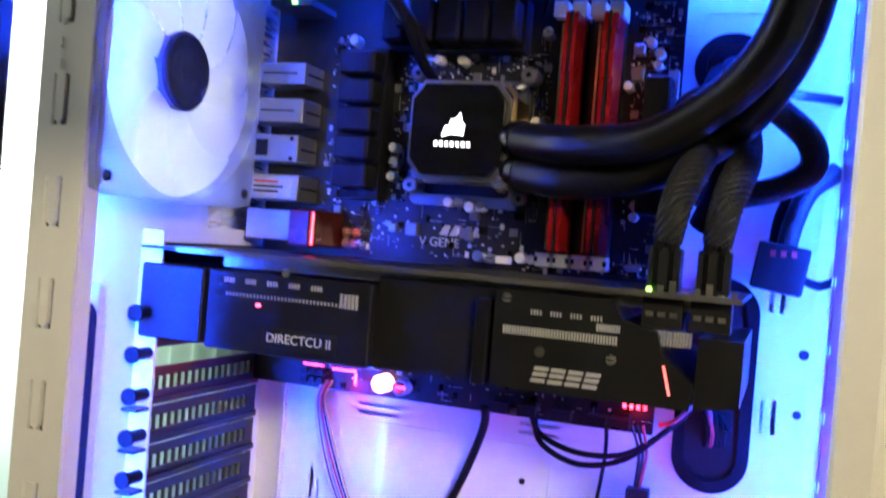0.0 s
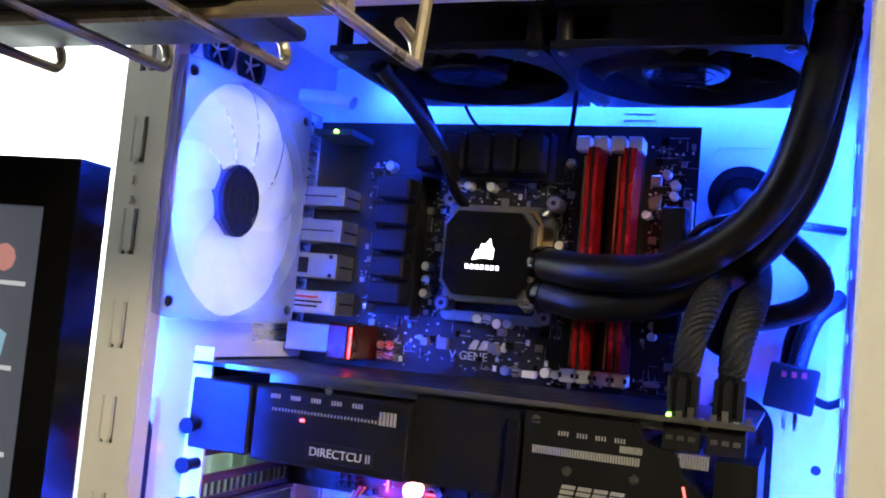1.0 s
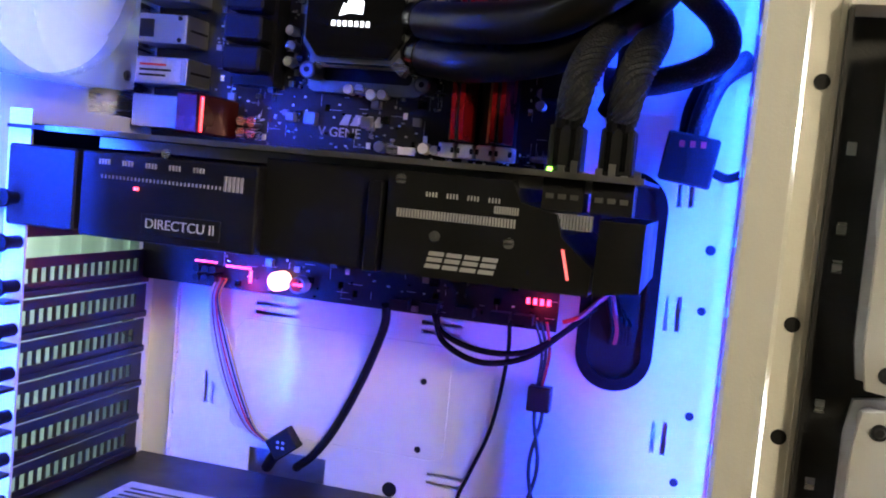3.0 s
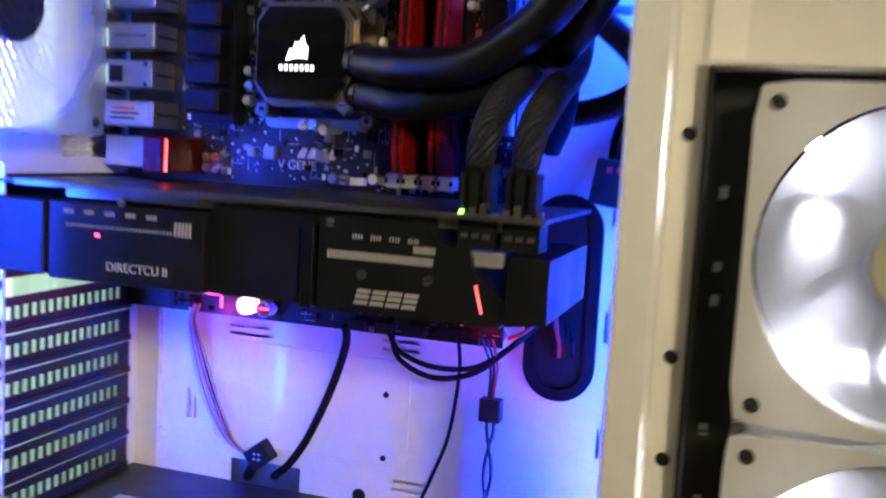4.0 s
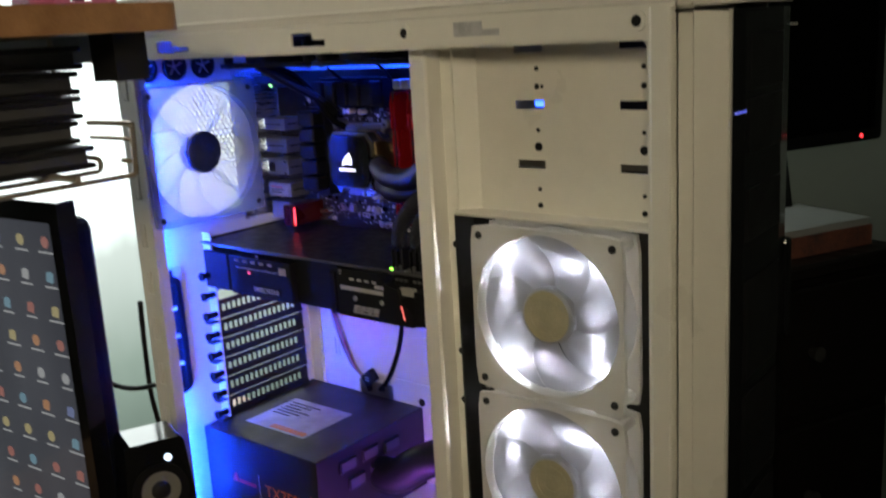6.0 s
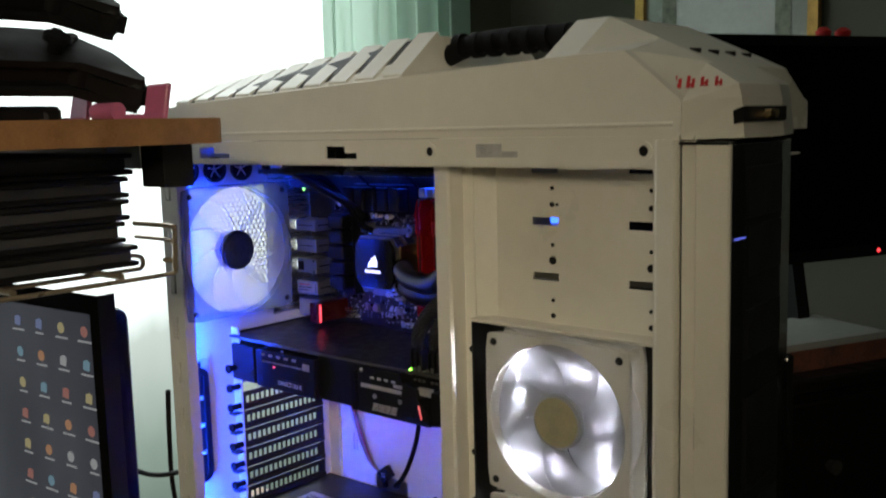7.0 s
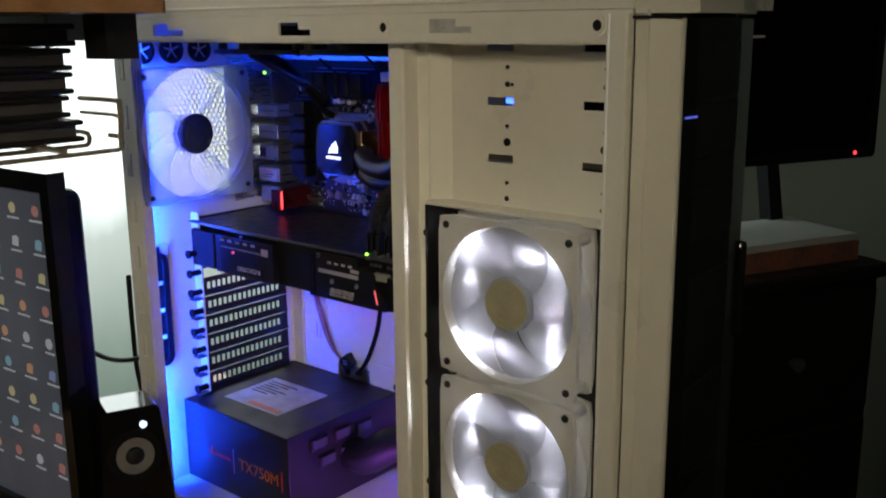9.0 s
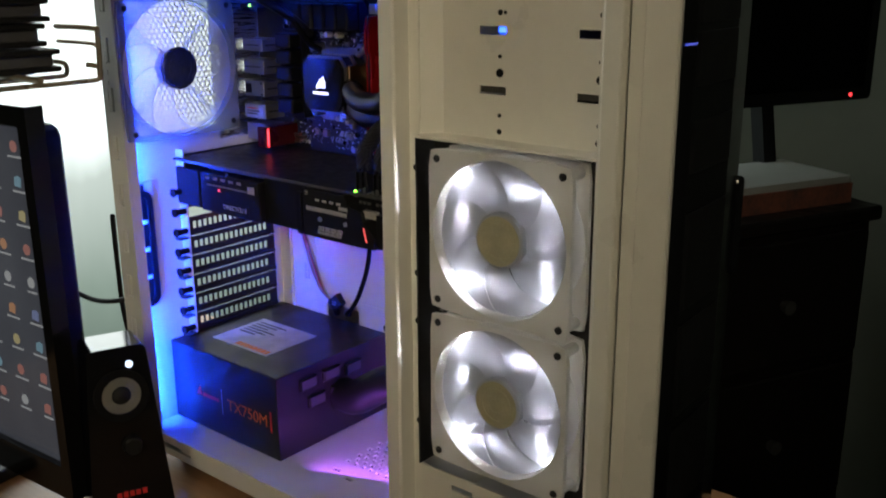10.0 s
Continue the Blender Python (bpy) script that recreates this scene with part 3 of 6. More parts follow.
# front post and the convex front bezel
part("front_post", B(0.506, 0.5225, -0.0010, 0.0010, Z0, 1.2585), WHITE, case)
part("front_post_return", B(0.5055, 0.507, 0.0012, 0.040, ZI, 1.2385), WHITE, case)
part("front_post_ridge", prism(bmesh.new(), [(0.5075, -0.0011), (0.5090, -0.0042), (0.5105, -0.0050), (0.5205, -0.0050), (0.5218, -0.0042), (0.5226, -0.0011)], "z", Z0, 1.2560), WHITE, case)
part("front_post_channel", B(0.5226, 0.5312, 0.0030, 0.0045, Z0, 1.2580), WHITE, case)
# black strip set behind the open gap to draw its shade
part("trim_gap_shade", B(0.5312, 0.5340, 0.0050, 0.0065, Z0, 1.2520), BLACKMATT, case)
part("hood_seam", B(0.5080, 0.5520, -0.0012, 0.0100, 1.2531, 1.2545), BLACKMATT, case)
part("gusset", prism(bmesh.new(), [(0.506, 1.2385), (0.506, 1.210), (0.487, 1.2385)], "y", 0.0305, 0.032), WHITE, case)
part("white_trim", prism(bmesh.new(), [(0.5332, -0.0010), (0.5342, -0.0025), (0.5510, 0.0030), (0.5520, 0.0042), (0.5520, 0.012), (0.5332, 0.012)], "z", Z0 - 0.01, 1.2530), WHITE, case)
part("front_bezel", prism(bmesh.new(), [(0.5525, 0.0055), (0.5535, 0.020), (0.5505, 0.085), (0.5335, 0.145), (0.506, W), (0.500, W), (0.5325, 0.0125), (0.5523, 0.0125)], "z", Z0 - 0.01, 1.2530), BLACKGLOSS, case, "black front door of the tower")
for z in (0.86, 0.93, 1.00, 1.07, 1.14, 1.19, 1.225):
    part("bay_cover", prism(bmesh.new(), [(0.5535, 0.022), (0.5543, 0.026), (0.5513, 0.084), (0.5500, 0.087), (0.5490, 0.080)], "z", z - 0.030 if z < 1.1 else z - 0.016, z + 0.030 if z < 1.1 else z + 0.014), BLACKMETAL, case)
part("indicator", B(0.5528, 0.5540, 0.008, 0.022, 1.1975, 1.1986), LEDBLUE, case, "thin blue light line")
part("door_latch", B(0.527, 0.537, 0.140, 0.152, 1.03, 1.10, bevel=0.003, seg=2), BLACKGLOSS, case)

# hood: lofted sections along the tower, with ribs, grip and sloping nose
secs = [(-0.022, 1.2588, 1.287, 1.3010), (0.035, 1.2588, 1.2925, 1.3100), (0.300, 1.2588, 1.3030, 1.3355), (0.3005, 1.2588, 1.3030, 1.3100),
        (0.4245, 1.2588, 1.3080, 1.3100), (0.4250, 1.2588, 1.3080, 1.3355), (0.450, 1.2588, 1.3090, 1.3360), (0.487, 1.2588, 1.3095, 1.3190), (0.523, 1.2588, 1.2800, 1.3020), (0.5245, 1.2588, 1.278, 1.301)]
hb = bmesh.new()
loops = []
for x, zb, ze, zt in secs:
    prof = [(0.000, zb), (0.000, ze), (0.005, ze + (zt - ze) * 0.06), (0.044, zt), (W - 0.044, zt), (W - 0.005, ze + (zt - ze) * 0.06), (W, ze), (W, zb)]
    loops.append([hb.verts.new((x, y - 0.002 if y == 0 else y, z)) for y, z in prof])
for a, b in zip(loops, loops[1:]):
    for k in range(len(a)):
        hb.faces.new((a[k], a[(k + 1) % len(a)], b[(k + 1) % len(a)], b[k]))
hb.faces.new(loops[0][::-1])
hb.faces.new(loops[-1])
hood = part("hood", hb, WHITE, case, "white plastic top with ribs and a grip")
part("hood_crease", B(-0.018, 0.520, -0.0034, -0.0021, 1.2640, 1.2665, bevel=0.0006), WHITE, case)
nose = bmesh.new()
plan = [(0.5246, -0.002), (0.5515, 0.024), (0.5515, 0.085), (0.5350, 0.145), (0.508, W), (0.490, W), (0.5246, 0.1)]
lo = [nose.verts.new((x, y, 1.256)) for x, y in plan]
mid_ = [nose.verts.new((x - 0.002 * (i in (1, 2, 3)), y, 1.278 if i in (0, 4) else 1.280)) for i, (x, y) in enumerate(plan)]
hi = [nose.verts.new((x - (0.004 if i in (1, 2, 3) else 0), y + (0.032 if i == 0 else 0), (1.301, 1.288, 1.288, 1.289, 1.296, 1.301, 1.302)[i])) for i, (x, y) in enumerate(plan)]
for a, b in ((lo, mid_), (mid_, hi)):
    for k in range(7):
        nose.faces.new((a[k], a[(k + 1) % 7], b[(k + 1) % 7], b[k]))
nose.faces.new(lo[::-1])
nose.faces.new(hi)
part("hood_nose", nose, WHITE, case, "white sloping nose of the top")
part("port_recess", prism(bmesh.new(), [(0.5420, 1.2705), (0.5530, 1.2745), (0.5530, 1.2660), (0.5460, 1.2640)], "y", 0.020, 0.084), BLACKMATT, case)
part("port_plug", B(0.552, 0.558, 0.048, 0.060, 1.2675, 1.2725, bevel=0.0008), GOLD, case, "small brass plug in the front port")
for i in range(4):
    part("top_button", C((0.505, 0.055 + 0.026 * i, 1.304), (0.5055, 0.055 + 0.026 * i, 1.3120), 0.0036, n=14), BLACKMATT, case)
def hood_edge(x):
    f = (x - 0.035) / 0.265
    return 1.2925 + 0.0105 * f, 1.3100 + 0.0255 * f


e0, t0_ = hood_edge(0.030)
e1, t1_ = hood_edge(0.288)
vent = bmesh.new()
vv = [vent.verts.new(p) for p in ((0.030, 0.0055, e0 + 0.0016), (0.288, 0.0055, e1 + 0.0022), (0.288, 0.0435, t1_ + 0.0004), (0.030, 0.0435, t0_ + 0.0004))]
ww = [vent.verts.new((v.co.x, v.co.y, v.co.z - 0.003)) for v in vv]
vent.faces.new(vv)
vent.faces.new(ww[::-1])
for k in range(4):
    vent.faces.new((vv[k], vv[(k + 1) % 4], ww[(k + 1) % 4], ww[k]))
part("vent_mesh", vent, BLACKMATT, case)
for i in range(10):
    x = 0.0155 + 0.0295 * i
    e_, t_ = hood_edge(x + 0.0095)
    rb = bmesh.new()
    prism(rb, [(0.0035, e_ - 0.001), (0.0460, t_ - 0.001), (0.0470, t_ + 0.0028), (0.0450, t_ + 0.0040), (0.0048, e_ + 0.0042), (0.0035, e_ + 0.0030)], "x", x, x + 0.0195)
    part("rib", rb, WHITE, case)
tube("grip", [(0.296, 0.060, 1.320), (0.33, 0.060, 1.3285), (0.39, 0.060, 1.3290), (0.430, 0.060, 1.325)], 0.0080, RUBBER, case, "black ribbed rubber carrying grip", res=14)
for i in range(7):
    part("grip_ring", C((0.308 + 0.0158 * i, 0.060, 1.3270), (0.315 + 0.0158 * i, 0.060, 1.3272), 0.0098, n=18), RUBBER, case, smooth=True)
# lettering sticker on the nose: plain red strokes
stk = bmesh.new()
for i, (w_, h_) in enumerate(((0.0075, 0.0085), (0.004, 0.006), (0.005, 0.0085), (0.0045, 0.008), (0.004, 0.006), (0.004, 0.006))):
    x = -0.017 + i * 0.0062
    box(stk, x, x + w_ * 0.35, -0.0002, 0.0002, -h_ / 2, h_ / 2)
    box(stk, x + w_ * 0.5, x + w_ * 0.8, -0.0002, 0.0002, -h_ / 2, h_ / 2 - 0.002)
    box(stk, x, x + w_ * 0.8, -0.0002, 0.0002, -h_ / 2 + 0.001, -h_ / 2 + 0.0026)
bmesh.ops.transform(stk, matrix=Matrix.Translation((0.5190, 0.0110, 1.2895)) @ Euler((radians(-48), 0, radians(20))).to_matrix().to_4x4() @ Matrix.Scale(1.3, 4), verts=stk.verts)
part("red_sticker", stk, PRINTRED, case, "red sticker strokes")

# expansion slot covers with rows of vent cuts
def slot_cover(z):
    bm = bmesh.new()
    x0, x1 = 0.002, 0.0032
    n = 15
    hs = []
    for i in range(n):
        y = 0.074 + 0.0064 * i
        hs.append((y, y + 0.0046, z - 0.0030, z + 0.0042))
    holed(bm, "x", x0, x1, 0.064, 0.178, z - 0.0098, z + 0.0092, hs)
    box(bm, x1, 0.006, 0.064, 0.0655, z - 0.0098, z + 0.0092)
    box(bm, x1, 0.012, 0.052, 0.064, z - 0.0098, z - 0.0083)
    return bm


for z in SLOTZ[2:]:
    c = part("slot_cover", slot_cover(z), BLACKMETAL, case, "black vented slot cover")
    part("slot_ridge", B(0.0034, 0.0048, 0.0665, 0.178, z - 0.0098, z - 0.0060, bevel=0.0005), BLACKMETAL, c)
part("slot_bar", B(0.0005, 0.0125, 0.0620, 0.0635, 0.884, 1.072), TRAY, case)
for z in SLOTZ:
    part("slot_screw", cyl(C((0.009, 0.0510, z - 0.002), (0.009, 0.0620, z - 0.002), 0.0030, 0.0030, 16), (0.009, 0.0490, z - 0.002), (0.009, 0.0510, z - 0.002), 0.0042, n=16), RUBBER, case, smooth=True)
# vertical cable slot in the rear panel, with its rubber strip
part("rear_rubber_strip", ring(bmesh.new(), rounded(0.007, 0.030, 0.922, 1.038, 0.010), rounded(0.0125, 0.0245, 0.928, 1.032, 0.0055), "x", 0.0006, 0.0030), RUBBER, case)
part("rear_rubber_web", B(-0.0012, -0.0004, 0.010, 0.027, 0.925, 1.035), BLACKMATT, case)
for i in range(7):
    part("strip_tooth", B(0.0010, 0.0022, 0.013 + 0.006 * (i % 2), 0.0175 + 0.006 * (i % 2), 0.936 + 0.0138 * i, 0.940 + 0.0138 * i), IVORY, case)
part("rear_tag", B(0.0008, 0.0020, 0.004, 0.032, 1.032, 1.046), PAPER, case, "white paper tag")
part("tag_mark", B(0.0021, 0.0024, 0.012, 0.022, 1.034, 1.044), BLACKMATT, case)
for i, y in enumerate((0.02, 0.052, 0.084)):
    part("hose_port", ring(bmesh.new(), [(y + 0.0125 * math.cos(a), 1.2305 + 0.0125 * math.sin(a)) for a in np.linspace(0, 6.283, 25)[:-1]],
         [(y + 0.0095 * math.cos(a), 1.2305 + 0.0095 * math.sin(a)) for a in np.linspace(0, 6.283, 25)[:-1]], "x", 0.0004, 0.004), RUBBER, case, "black rubber hose port", True)
    hp = bmesh.new()
    for k in range(5):
        a = radians(72 * k + 20)
        cyl(hp, (0.0012, y, 1.2305), (0.0012, y + 0.0095 * math.cos(a), 1.2305 + 0.0095 * math.sin(a)), 0.0007, n=6)
    part("port_cuts", hp, PRINT, case)
    part("port_membrane", C((0.0003, y, 1.2305), (0.0010, y, 1.2305), 0.0097, n=24), RUBBER, case)

# grommets in the tray
for name, (x0, x1, z0, z1) in (("long_grommet", (0.2515, 0.2905, 0.958, 1.071)), ("round_grommet", (0.247, 0.285, 1.163, 1.199))):
    r = min(x1 - x0, z1 - z0) / 2 - 0.0002
    part(name, ring(bmesh.new(), rounded(x0, x1, z0, z1, r, 10), rounded(x0 + 0.006, x1 - 0.006, z0 + 0.006, z1 - 0.006, r - 0.006, 10), "y", YT - 0.0045, YT - 0.0002), RUBBER, case, "black rubber cable grommet", True)
    part(name + "_web", prism(bmesh.new(), rounded(x0 + 0.004, x1 - 0.004, z0 + 0.004, z1 - 0.004, r - 0.004, 8), "y", YT - 0.0022, YT - 0.0004), BLACKMATT, case)

# LED strips: tape with small lit chips
for name, p0, p1, n in (("led_strip", (0.0132, 0.0035, 0.82), (0.0132, 0.0035, 1.22), 9), ("led_strip", (0.3222, 0.1520, 0.83), (0.3222, 0.1520, 1.22), 12)):
    st = thing(name, "thin adhesive strip of small coloured lights inside the tower", "light strip", "light strips", at=p0)
    p0, p1 = Vector(p0), Vector(p1)
    t0 = bmesh.new()
    s = -1 if p0.x < 0.1 else 1
    box(t0, p0.x + (0 if s > 0 else -0.0012), p0.x + (0.0008 if s > 0 else -0.0004), p0.y - 0.001, p0.y + 0.008, p0.z, p1.z)
    part("tape", t0, IVORY, st)
    for i in range(n):
        q = p0.lerp(p1, (i + 0.5) / n)
        part("led_chip", B(q.x - 0.0004, q.x + 0.0012, q.y + 0.001, q.y + 0.005, q.z - 0.0022, q.z + 0.0022), LED, st)


# ---- fans ----
def circle(r, n=48, cx=0.0, cy=0.0, a0=0.0):
    return [(cx + r * math.cos(a0 + 2 * math.pi * i / n), cy + r * math.sin(a0 + 2 * math.pi * i / n)) for i in range(n)]


def squircle(h, r, n=48):
    """Rounded square sampled at the same angles as the circle."""
    out = []
    for i in range(n):
        a = 2 * math.pi * i / n
        c, s = math.cos(a), math.sin(a)
        k = h / max(abs(c), abs(s))
        x, y = c * k, s * k
        ax, ay = abs(x), abs(y)
        if ax > h - r and ay > h - r:
            lo_, hi_ = 0.0, k
            for _ in range(24):
                mid2 = (lo_ + hi_) / 2
                px, py = abs(c * mid2), abs(s * mid2)
                inside = (px <= h - r or py <= h - r) or math.hypot(px - (h - r), py - (h - r)) <= r
                lo_, hi_ = (mid2, hi_) if inside else (lo_, mid2)
            x, y = c * lo_, s * lo_
        out.append((x, y))
    return out


def fan(name, label, m, size, thick, blades, mats, group, hub_r=0.017, wide=0.92, screws=True, sticker=True, inner=0.945, pitch=0.012, base=0.006):
    """An axial fan that faces local +z, with its back at z = 0."""
    frame_mat, blade_mat, hub_mat, hub_ring = mats
    ob = new(name)
    tagged(ob, label, "fan", group)
    h, R = size / 2, size / 2 * inner
    def sub(nm, bm, mat, lab="", smooth=False):
        o = new(nm, finish(nm, bm, mat, smooth))
        o.parent = ob
        return tagged(o, lab)
    fl_ = 0.004
    sub("front_flange", ring(bmesh.new(), squircle(h, 0.006), circle(R), "z", thick - fl_, thick), frame_mat)
    sub("back_flange", ring(bmesh.new(), squircle(h, 0.006), circle(R), "z", 0, fl_), frame_mat)
    sub("barrel", ring(bmesh.new(), circle(R + 0.0018), circle(R), "z", fl_, thick - fl_), frame_mat, smooth=True)
    q = h * 0.875
    for sx in (-1, 1):
        for sy in (-1, 1):
            if screws:
                sub("screw", cyl(C((sx * q, sy * q, thick), (sx * q, sy * q, thick + 0.0008), 0.0027, n=14), (sx * q, sy * q, thick + 0.0008), (sx * q, sy * q, thick + 0.0016), 0.0018, 0.0012, 12), BLACKMETAL if screws == 1 else GREYMETAL)
            sub("corner_pillar", C((sx * q, sy * q, fl_), (sx * q, sy * q, thick - fl_), 0.0042, n=12), frame_mat, smooth=True)
    hb_ = bmesh.new()
    cyl(hb_, (0, 0, 0.004), (0, 0, thick - 0.0035), hub_r, n=36)
    cyl(hb_, (0, 0, thick - 0.0035), (0, 0, thick - 0.0022), hub_r, hub_r - 0.0016, n=36)
    hub = sub("hub", hb_, hub_ring, smooth=True)
    if sticker:
        sub("hub_label", cyl(bmesh.new(), (0, 0, thick - 0.0022), (0, 0, thick - 0.0018), hub_r * 0.90, n=32), hub_mat).parent = hub
        sub("hub_ridge", ring(bmesh.new(), circle(hub_r * 0.66, 28), circle(hub_r * 0.61, 28), "z", thick - 0.0018, thick - 0.0015), hub_mat).parent = hub
        sub("hub_dimple", ring(bmesh.new(), circle(hub_r * 0.34, 24), circle(hub_r * 0.29, 24), "z", thick - 0.0018, thick - 0.0016), hub_mat).parent = hub
    for k in range(4):
        st_ = bmesh.new()
        a = radians(45 + 90 * k)
        d = Vector((math.cos(a), math.sin(a), 0))
        w = Vector((-d.y, d.x, 0)) * 0.0017
        c0, c1 = d * hub_r * 0.9, d * (R + 0.001)
        prism(st_, [(c0 + w)[:2], (c0 - w)[:2], (c1 - w)[:2], (c1 + w)[:2]], "z", 0.0005, 0.003)
        sub("strut", st_, frame_mat)
    bl = None
    for k in range(blades):
        bm = bmesh.new()
        span = 2 * math.pi / blades * wide
        rows = []
        for i in range(9):
            r = hub_r * 0.97 + (R - 0.0012 - hub_r * 0.97) * i / 8
            sweep = 0.55 * (i / 8) ** 1.4
            row = []
            for j in range(7):
                f_ = j / 6
                a = 2 * math.pi * k / blades + sweep + span * (f_ - 0.5)
                z = base + min(pitch, thick - 0.0125) * f_ + 0.0016 * math.sin(math.pi * f_)
                row.append(bm.verts.new((r * math.cos(a), r * math.sin(a), z)))
            rows.append(row)
        for a_, b_ in zip(rows, rows[1:]):
            for j in range(6):
                bm.faces.new((a_[j], a_[j + 1], b_[j + 1], b_[j]))
        bmesh.ops.solidify(bm, geom=bm.faces[:], thickness=0.0011)
        sub("blade", bm, blade_mat, smooth=True)
    ob.matrix_world = m
    return ob


SIDE = Matrix.Rotation(radians(90), 4, "X")          # local +z to -y
for cz in (1.0612, 0.9402):
    f = fan("drive_fan", "white side fan lit by white lights before the black drive cage", Matrix.Translation((0.4205, 0.0425, cz)) @ SIDE, 0.1175, 0.0245, 7, (FANFRAME, FANWHITE, HUBGREY, FANWHITE), "drive fans", 0.0195, wide=1.05, pitch=0.0022, base=0.0140)
    for k in range(4):
        a = radians(45 + 90 * k)
        x, z = 0.4205 + 0.0560 * math.cos(a), cz + 0.0560 * math.sin(a)
        chip = C((x, 0.0345, z), (x - 0.004 * math.cos(a), 0.0345, z - 0.004 * math.sin(a)), 0.0024, n=12)
        bmesh.ops.transform(chip, matrix=f.matrix_world.inverted(), verts=chip.verts)
        o = new("lamp_chip", finish("lamp_chip", chip, LEDWHITE))
        o.parent = f
        point_lamp("fan_led_light", (0.4205 + 0.0525 * math.cos(a), 0.0330, cz + 0.0525 * math.sin(a)), 0.030, (0.84, 0.87, 1.0), 0.004)
        eye = Vector((0.4205 + 0.0500 * math.cos(a), 0.0225, cz + 0.0500 * math.sin(a)))
        way = Vector((round(math.cos(a + 2.356)), 0.11, round(math.sin(a + 2.356))))
        beam = bpy.data.lights.new("fan_led_beam", "SPOT")
        beam.energy, beam.color, beam.shadow_soft_size = 1.3, (0.84, 0.87, 1.0), 0.003
        beam.spot_size, beam.spot_blend = radians(34), 0.6
        new("fan_led_beam", beam).matrix_world = look(eye, eye + way)

REARM = Matrix.Translation((0.0006, 0.0640, 1.1508)) @ Matrix.Rotation(radians(90), 4, "Y")
fan("rear_fan", "clear framed exhaust fan with milky white blades on the rear panel", REARM, 0.1280, 0.0195, 9, (FANCLEAR, FANREAR, HUBBLUE, HUBBLUE), "", 0.0195, wide=1.05, inner=0.985, pitch=0.0018, base=0.0110)

# radiator with its two fans hanging under the roof
rad = thing("radiator", "black liquid cooling radiator fixed under the roof", "radiator", at=(0.18, 0.1, 1.252))
part("core", B(0.075, 0.300, 0.050, 0.165, 1.2535, 1.2770), BLACKMETAL, rad)
for y in (0.046, 0.165):
    part("side_rail", B(0.070, 0.305, y, y + 0.004, 1.2525, 1.2780), BLACKMETAL, rad)
part("end_tank", B(0.305, 0.319, 0.048, 0.167, 1.2530, 1.2775, bevel=0.003), BLACKMETAL, rad)
DOWN = Matrix.Rotation(radians(180), 4, "X")
for cx in (0.1245, 0.2400):
    fan("radiator_fan", "black fan hanging under the radiator", Matrix.Translation((cx, 0.1075, 1.2520)) @ DOWN, 0.1150, 0.0245, 9, (BLACKMATT, DARK, BLACKGLOSS, BLACKMATT), "radiator fans", 0.0215, screws=2)

# ---- motherboard ----
YM = 0.1735
mb = thing("motherboard", "black gaming motherboard with red and white fittings on the tray", "motherboard", at=(0.12, YM, 1.1))
part("board", B(0.002, 0.2425, YM, YM + 0.0016, 0.986, 1.2185), PCB, mb)
for x in (0.012, 0.09, 0.165, 0.238):
    for z in (0.99, 1.10, 1.214):
        part("standoff", C((x, YM + 0.0016, z), (x, YT, z), 0.003, n=8), STEEL, mb)
# rear ports
for (x0, x1, z0, z1, y0, mat) in ((0.004, 0.035, 1.1610, 1.1730, 0.150, PORTSTEEL), (0.004, 0.035, 1.1385, 1.1525, 0.150, PORTSTEEL), (0.004, 0.034, 1.1160, 1.1315, 0.150, PORTSTEEL),
                                  (0.004, 0.037, 1.0940, 1.1085, 0.148, PORTSTEEL), (0.004, 0.0375, 1.0710, 1.0885, 0.150, PORTSTEEL)):
    p = part("port_block", B(x0, x1, y0, YM, z0, z1, bevel=0.0006), mat, mb, "bright metal connector block")
    part("port_seam", B(x1, x1 + 0.0004, y0 + 0.004, YM - 0.002, (z0 + z1) / 2 - 0.0006, (z0 + z1) / 2 + 0.0006), BLACKMATT, p)
for x, z in ((0.0300, 1.1180), (0.0300, 1.1295)):
    part("port_dot", C((x, 0.1496, z), (x, 0.1502, z), 0.0013, n=12), BLACKMATT, mb)
part("port_opening", B(0.0060, 0.0145, 0.1495, 0.1502, 1.1190, 1.1285), BLACKMATT, mb)
part("port_sticker", B(0.0075, 0.0340, 0.1474, 0.1479, 1.0958, 1.1066), LABELGREY, mb)
for k in range(3):
    part("sticker_bar", B(0.0090, 0.0250 + 0.0030 * (k % 2), 0.1470, 0.1473, 1.0980 + 0.0028 * k, 1.0992 + 0.0028 * k), PRINTRED if k == 2 else BLACKMATT, mb)
for z in (1.1670, 1.1455):
    part("port_spring", B(0.0080, 0.0300, 0.1495, 0.1501, z - 0.0004, z + 0.0004), BLACKMATT, mb)
part("audio_block", B(0.0430, 0.0560, 0.130, YM, 1.0690, 1.0895, bevel=0.001), DARKRED, mb, "red anodised audio cover")
part("audio_light", B(0.0562, 0.0567, 0.132, 0.134, 1.0700, 1.0880), LEDRED, mb)
part("power_button", B(0.014, 0.040, 0.142, YM, 1.2040, 1.2075), DARK, mb)
part("status_light", B(0.0285, 0.0305, 0.1405, 0.142, 1.2050, 1.2070), LEDGREEN, mb, "small green status light")
